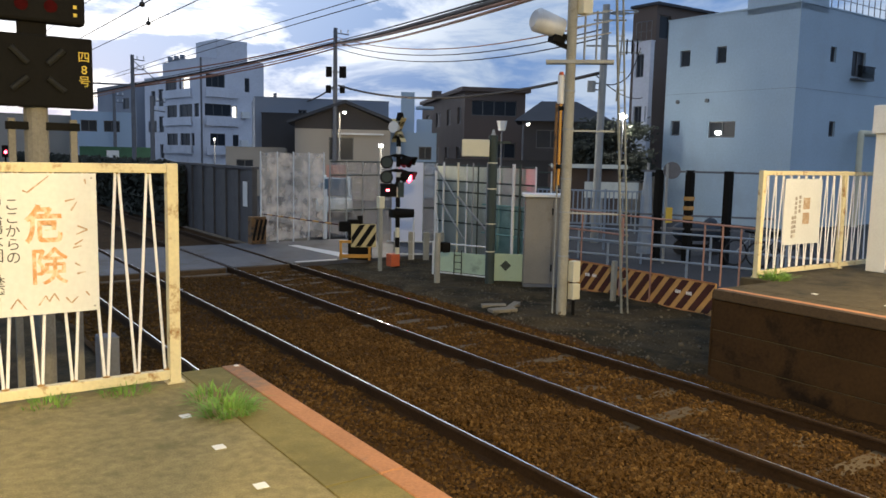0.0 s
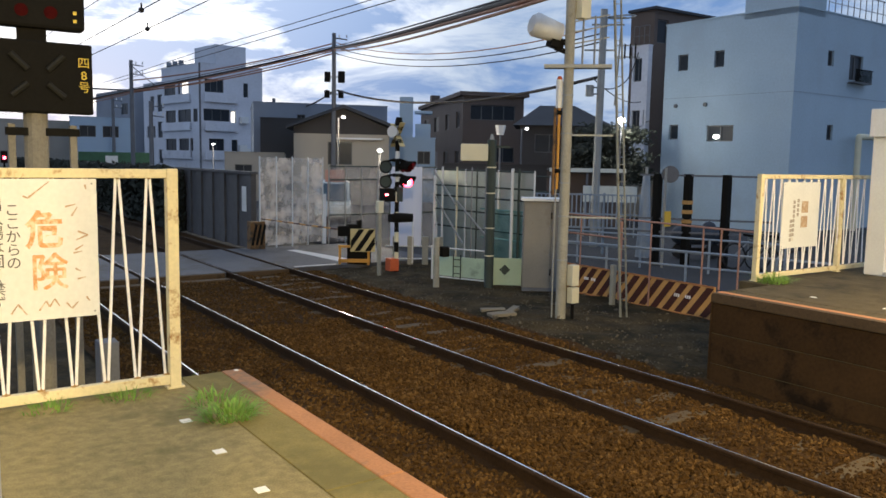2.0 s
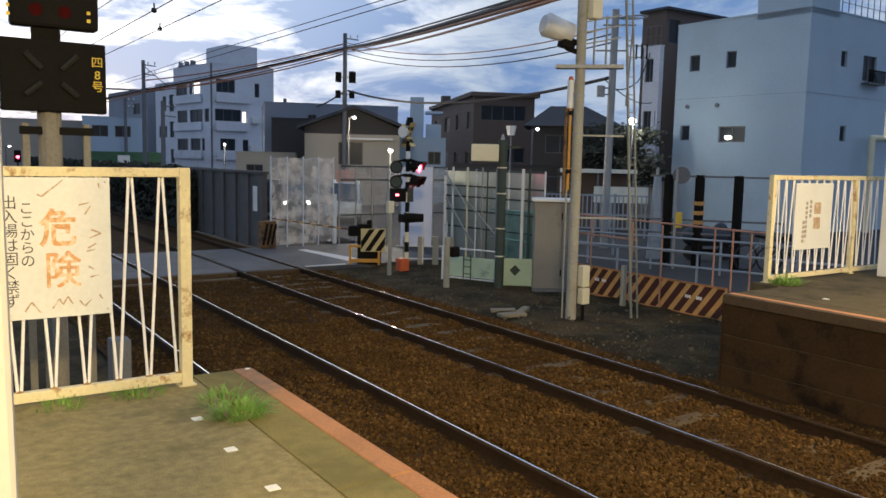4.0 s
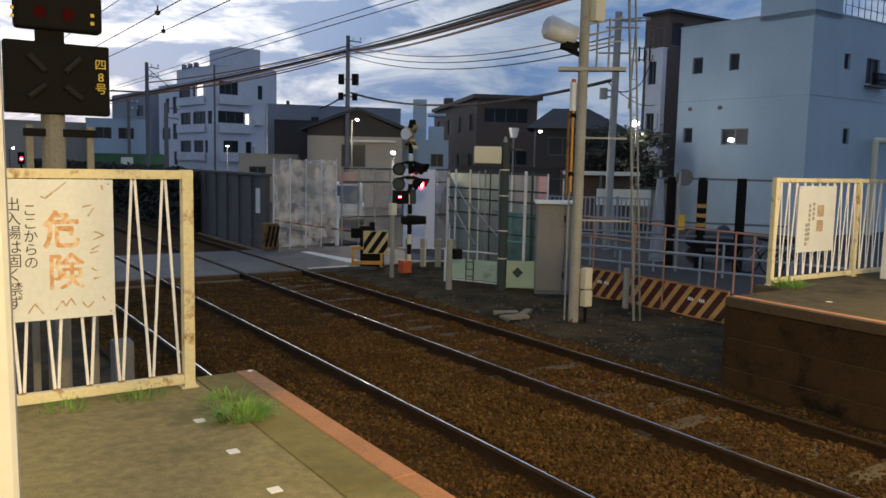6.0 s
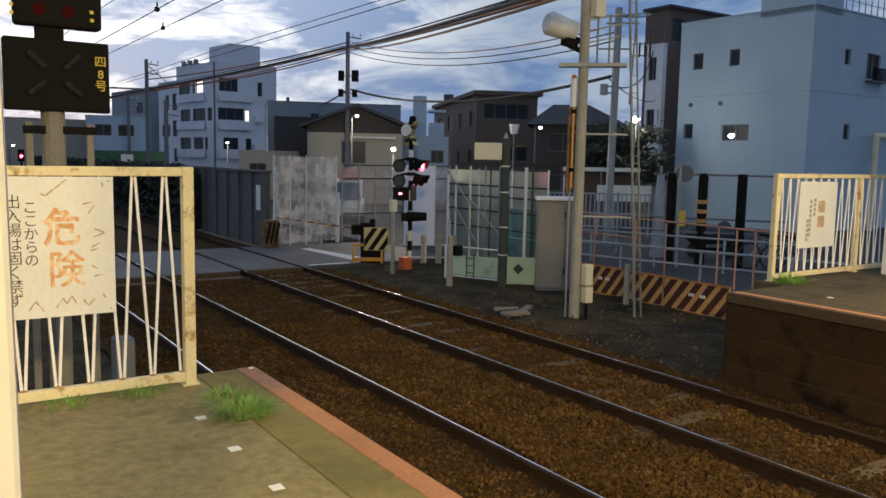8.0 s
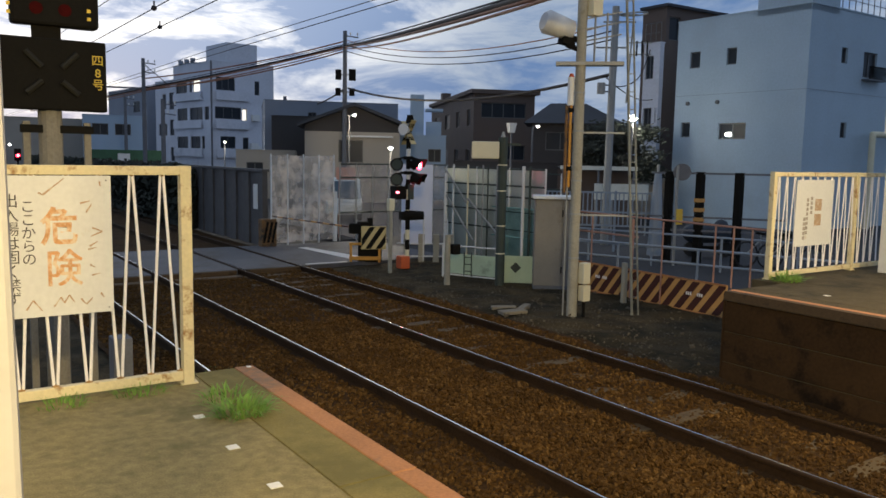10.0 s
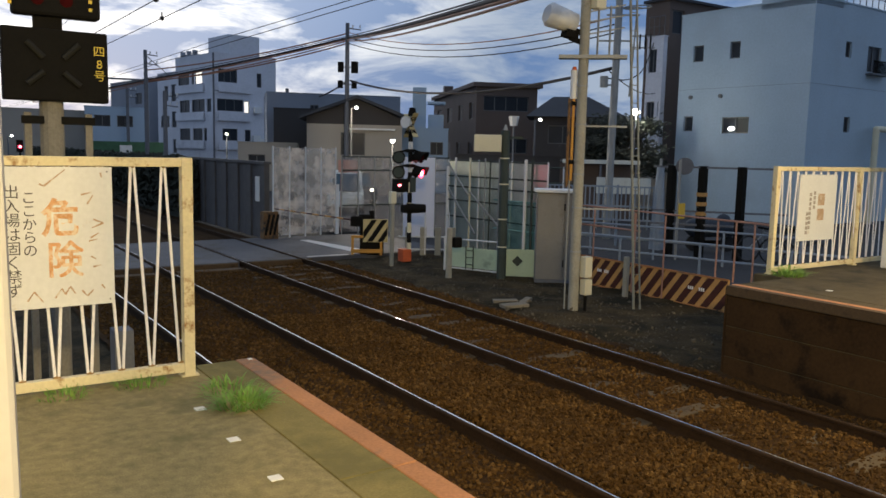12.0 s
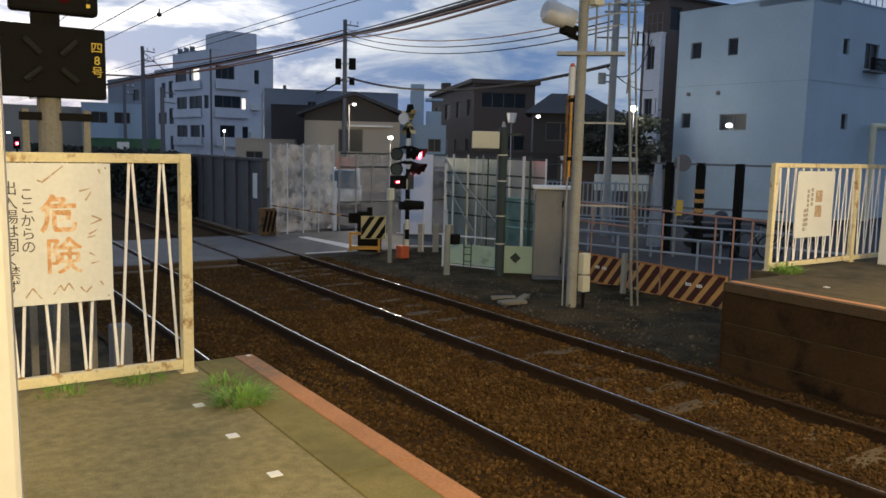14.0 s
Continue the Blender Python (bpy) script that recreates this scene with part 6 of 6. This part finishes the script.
rod(bm, (0, 0, 0), (0, 0, 3.7), 0.035, n=8)
part("post", bm, POLE_DARK, ln)
bm = BM()
rod(bm, (0, 0, 3.65), (0, 0, 4.0), 0.13, 0.2, n=6)
part("shade", bm, WHITE_STEEL, ln)
for k, (x, y, w, d, a) in enumerate(((5.95, 10.96, 0.5, 0.22, -10), (6.05, 11.35, 0.45, 0.16, -30), (6.4, 11.2, 0.5, 0.13, 35))):
    bm = BM()
    box(bm, -w / 2, -d / 2, 0, w / 2, d / 2, 0.06, 0.01)
    whole("concrete_slab", bm, SLAB, "flat pale concrete slab lying on the verge", "slab", "loose slabs", m=pose(x, y, -0.10, 1.5, -1, a))
bm = BM()
box(bm, -1.56, 7.1, -0.16, -1.40, 7.3, 1.05, 0.012)
whole("concrete_stub", bm, POLE_DARK, "grey concrete post behind the platform fence", "post")


def pipe_guard(m, length, zs, step, material, label, name="guard_railing"):
    root = thing(name, m, label, "railing", "street railings")
    for z in zs:
        bm = BM()
        rod(bm, (0, 0, z), (length, 0, z), 0.026, n=10)
        part("pipe", bm, material, root)
    x = 0.0
    while x <= length + 0.01:
        bm = BM()
        rod(bm, (x, 0, 0), (x, 0, max(zs) + 0.02), 0.03, n=8)
        part("post", bm, material, root)
        x += step
    return root


PALE_BLUE = mat("pale_blue_railing", (0.25, 0.30, 0.355), 0.6, var=0.12, bump=0.05)
pipe_guard(pose(10.2, 14.9, -0.03, 0, 0, -72), 7.6, (0.45, 0.78), 1.9, PALE_BLUE, "pale grey pipe guard railing along the street")
pipe_guard(pose(11.6, 17.2, -0.03, 0, 0, -68), 7.0, (0.5, 0.85), 1.75, PALE_BLUE, "pale grey pipe guard railing on the far kerb")


def baluster_rail():
    root = thing("baluster_railing", pose(12.85, 18.15, -0.03, 0, 0, -46), "pale blue baluster railing across the street", "railing", "street railings")
    for k in range(25):
        bm = BM()
        box(bm, k * 0.13 - 0.02, -0.015, 0.75, k * 0.13 + 0.02, 0.015, 1.75)
        part("baluster", bm, PALE_BLUE, root)
    for z in (0.75, 1.72, 1.15):
        bm = BM()
        box(bm, -0.05, -0.025, z, 3.2, 0.025, z + 0.05)
        part("rail", bm, PALE_BLUE, root)
    for x in (0, 1.05, 2.1, 3.15):
        bm = BM()
        rod(bm, (x, 0.03, 0), (x, 0.03, 1.8), 0.035, n=8)
        part("post", bm, PALE_BLUE, root)


baluster_rail()


def pale_board(m, w, label):
    root = thing("pale_board", m, label, "board", "pale boards across the street")
    for x in (0.06, w - 0.06):
        bm = BM()
        rod(bm, (x, 0.03, 0), (x, 0.03, 1.85), 0.03, n=8)
        part("post", bm, GREY_STEEL, root)
    bm = BM()
    box(bm, 0, -0.012, 1.28, w, 0.0, 1.86, 0.004)
    part("panel", bm, BOARD_PALE, root)
    bm = BM()
    box(bm, 0, 0.012, 1.55, w, 0.02, 1.6)
    part("stiffener", bm, GREY_STEEL, root)


BOARD_PALE = mat("weathered_pale_board", (0.60, 0.62, 0.56), 0.7, var=0.12, scale=2, bump=0.05, stain=(0.42, 0.44, 0.38), stain_amount=0.4)
pale_board(pose(17.73, 21.0, -0.04, 0, 0, -38), 0.72, "small weathered pale green board on two posts")
pale_board(pose(18.15, 20.6, -0.04, 0, 0, -38), 1.35, "wide weathered pale green board on two posts")
sh = thing("bicycle_shed", pose(19.0, 24.2, -0.04, 0, 0, -38), "low dark open shed with a pale roof edge", "shed")
for x in (0.1, 1.5, 2.9):
    bm = BM()
    box(bm, x - 0.04, 0, 0, x + 0.04, 0.08, 2.3)
    part("post", bm, POLE_DARK, sh)
bm = BM()
box(bm, 0, 0, 2.36, 3.0, 1.8, 2.42)
part("roof", bm, ROOF, sh)
bm = BM()
box(bm, -0.03, -0.05, 2.30, 3.03, -0.004, 2.46, 0.006)
part("fascia", bm, BOARD_PALE, sh)
bm = BM()
box(bm, 0.0, 1.7, 0, 3.0, 1.76, 2.3)
part("back_panel", bm, BROWN_WALL, sh)
tp = thing("wrapped_post", pose(14.85, 15.55, -0.04), "post wrapped in pale grey-blue sheeting", "post")
bm = BM()
rod(bm, (0, 0, 0), (0, 0, 2.35), 0.22, 0.10, n=10)
for v in bm.verts:
    v.co += 0.03 * noise.noise_vector(v.co * 3.0)
part("sheeting", bm, PALE_BLUE, tp)
bm = BM()
rod(bm, (0, 0, 2.3), (0, 0, 2.6), 0.04, n=8)
part("post_top", bm, GREY_STEEL, tp)


def bicycle(m, label):
    root = thing("bicycle", m, label, "bicycle", "bicycles by the street")
    for x in (-0.52, 0.52):
        bm = BM()
        ring = [Vector((x + 0.32 * math.cos(a), 0, 0.34 + 0.32 * math.sin(a))) for a in [2 * math.pi * k / 16 for k in range(16)]]
        for p, q in zip(ring, ring[1:] + ring[:1]):
            rod(bm, p, q, 0.022, n=5)
        part("wheel", bm, RUBBER, root)
    bm = BM()
    for p, q in (((-0.52, 0, 0.34), (-0.1, 0, 0.32)), ((-0.1, 0, 0.32), (0.38, 0, 0.78)), ((-0.18, 0, 0.8), (0.38, 0, 0.82)), ((-0.1, 0, 0.32), (-0.2, 0, 0.88)), ((0.52, 0, 0.34), (0.36, 0, 0.98)), ((-0.52, 0, 0.34), (-0.18, 0, 0.75))):
        rod(bm, p, q, 0.018, n=6)
    part("bicycle_frame", bm, GREY_STEEL, root)
    bm = BM()
    rod(bm, (0.34, -0.27, 1.02), (0.34, 0.27, 1.02), 0.014, n=6)
    part("handlebar", bm, GREY_STEEL, root)
    bm = BM()
    box(bm, -0.32, -0.08, 0.88, -0.08, 0.08, 0.94, 0.02)
    part("saddle", bm, BLACK, root)
    bm = BM()
    box(bm, 0.45, -0.17, 0.85, 0.75, 0.17, 1.08, 0.03)
    part("basket", bm, DARK_GREEN, root)


bicycle(pose(14.9, 12.1, -0.03, 0, 8, -20), "grey parked bicycle leaning beside the black gate")
bicycle(pose(15.3, 11.6, -0.03, 0, 5, -35), "grey parked bicycle with a basket by the wall")
bicycle(pose(12.9, 17.6, -0.03, 0, 6, 50), "grey parked bicycle by the pale railing")
bm = BM()
box(bm, 0, 0, 0, 0.95, 0.08, 2.45, 0.01)
whole("white_sign_panel", bm, mat("white_blue_panel", (0.74, 0.75, 0.82), 0.6, var=0.06, scale=1, bump=0.03), "large pale board standing behind the crossing signal", "board", m=pose(9.62, 21.0, -0.03, 0, 0, -33))
wf = thing("white_gate", pose(8.2, 17.5, -0.05, 0, 0, -30), "low white pipe gate beside the crossing", "gate")
for x in (0.0, 0.55, 0.62):
    bm = BM()
    rod(bm, (x, 0, 0), (x, 0, 2.3 if x == 0.55 else 1.1), 0.022, n=8)
    part("post", bm, WHITE_STEEL, wf)
for z in (0.12, 0.45):
    bm = BM()
    rod(bm, (-0.7, 0, z), (0.62, 0, z), 0.018, n=8)
    part("rail", bm, WHITE_STEEL, wf)
for k in range(4):
    bm = BM()
    box(bm, 0, 0, 0, 0.16, 0.12, 0.75, 0.01)
    whole("concrete_stub", bm, CONCRETE_POLE, "short grey concrete post behind the crossing signal", "post", "short concrete posts", m=pose(7.75 + 0.33 * k, 17.75 - 0.2 * k, -0.1, 0, 0, -30))


# ---- weeds ----
def weeds(at, blades, spread, height, seed, label, broad=(0.003, 0.006)):
    r = random.Random(seed)
    verts, faces = [], []
    for _ in range(blades):
        a, rr = r.uniform(0, 6.28), spread * math.sqrt(r.random())
        base = Vector((math.cos(a) * rr, math.sin(a) * rr * 0.8, 0))
        out = Vector((math.cos(a + r.uniform(-0.8, 0.8)), math.sin(a + r.uniform(-0.8, 0.8)), 0)) * r.uniform(0.04, 0.3) * (height / 0.25)
        h = height * r.uniform(0.35, 1.0) * (1.1 - 0.6 * rr / spread)
        side = Vector((-out.y, out.x, 0)).normalized() * r.uniform(*broad)
        n = len(verts)
        for k, (f, hh) in enumerate(((0, 0), (0.25, 0.6), (0.6, 0.95), (1.0, 0.85))):
            p = base + out * f + Vector((0, 0, h * hh))
            w = 1 - k / 3.4
            verts += [p - side * w, p + side * w]
        faces += [(n + 2 * k, n + 2 * k + 1, n + 2 * k + 3, n + 2 * k + 2) for k in range(3)]
    me = bpy.data.meshes.new("weeds")
    me.from_pydata(verts, [], faces)
    me.materials.append(GRASS)
    ob = new("weeds", me)
    ob.matrix_basis = pose(*at)
    return tagged(ob, label, "weeds", "weeds on the platforms", "stuff")


weeds((-1.27, 4.76, 1.012), 190, 0.165, 0.15, 1, "bright green broad-bladed grass tuft growing at the platform edge", (0.005, 0.009))
weeds((-1.25, 5.12, 1.012), 90, 0.17, 0.12, 2, "small grass tuft beside the larger one", (0.004, 0.007))
weeds((-1.72, 5.52, 1.012), 110, 0.17, 0.10, 3, "low grass under the fence")
weeds((-2.2, 5.5, 1.012), 90, 0.16, 0.09, 4, "sparse grass under the fence")
weeds((7.25, 6.5, 1.012), 260, 0.26, 0.2, 5, "grass tuft at the foot of the opposite fence")
weeds((-1.55, 6.3, -0.15), 90, 0.12, 1.35, 6, "tall weeds behind the platform end")


# ---- what moves ----
def motions():
    # both lamps blink in turn: an added disc turns its lit face out and back
    upper, lower = FLIP_DISCS
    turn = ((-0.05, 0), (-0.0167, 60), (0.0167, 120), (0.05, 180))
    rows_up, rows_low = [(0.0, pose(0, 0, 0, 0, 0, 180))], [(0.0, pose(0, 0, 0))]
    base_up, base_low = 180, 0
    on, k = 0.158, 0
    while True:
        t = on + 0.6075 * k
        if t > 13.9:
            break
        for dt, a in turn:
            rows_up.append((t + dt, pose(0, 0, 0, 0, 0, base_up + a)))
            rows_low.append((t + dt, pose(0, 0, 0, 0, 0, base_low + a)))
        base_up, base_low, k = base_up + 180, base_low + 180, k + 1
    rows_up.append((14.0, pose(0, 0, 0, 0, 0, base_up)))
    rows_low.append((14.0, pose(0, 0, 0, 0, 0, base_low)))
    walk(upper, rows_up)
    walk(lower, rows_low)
    z = -0.03
    walk(car_one, [(0.0, pose(10.6, 66, z, 0, 0, -90)), (2.0, pose(10.6, 50, z, 0, 0, -90)), (3.6, pose(10.6, 36, z, 0, 0, -90)), (4.4, pose(10.9, 30.5, z, 0, 0, -72)), (4.9, pose(12.2, 27.8, z, 0, 0, -35)), (5.3, pose(13.6, 27.0, z, 0, 0, 0)), (5.7, pose(15.4, 27.0, z, 0, 0, 0)), (6.5, pose(20.0, 27.0, z)), (7.4, pose(25.7, 27.0, z)), (9.0, pose(37, 27.0, z)), (14.0, pose(60, 27.0, z))])
    walk(car_two, [(0.0, pose(15.0, 35.2, z, 0, 0, -117)), (11.6, pose(15.0, 35.2, z, 0, 0, -117)), (11.9, pose(15.03, 35.0, z, 0, 0, -112)), (12.15, pose(15.15, 34.7, z, 0, 0, -82)), (12.4, pose(15.4, 34.4, z, 0, 0, -48)), (12.7, pose(16.0, 34.4, z, 0, 0, -12)), (13.0, pose(16.9, 34.5, z, 0, 0, 0)), (13.5, pose(18.2, 34.6, z, 0, 0, 2)), (14.0, pose(19.4, 34.7, z, 0, 0, 2))])


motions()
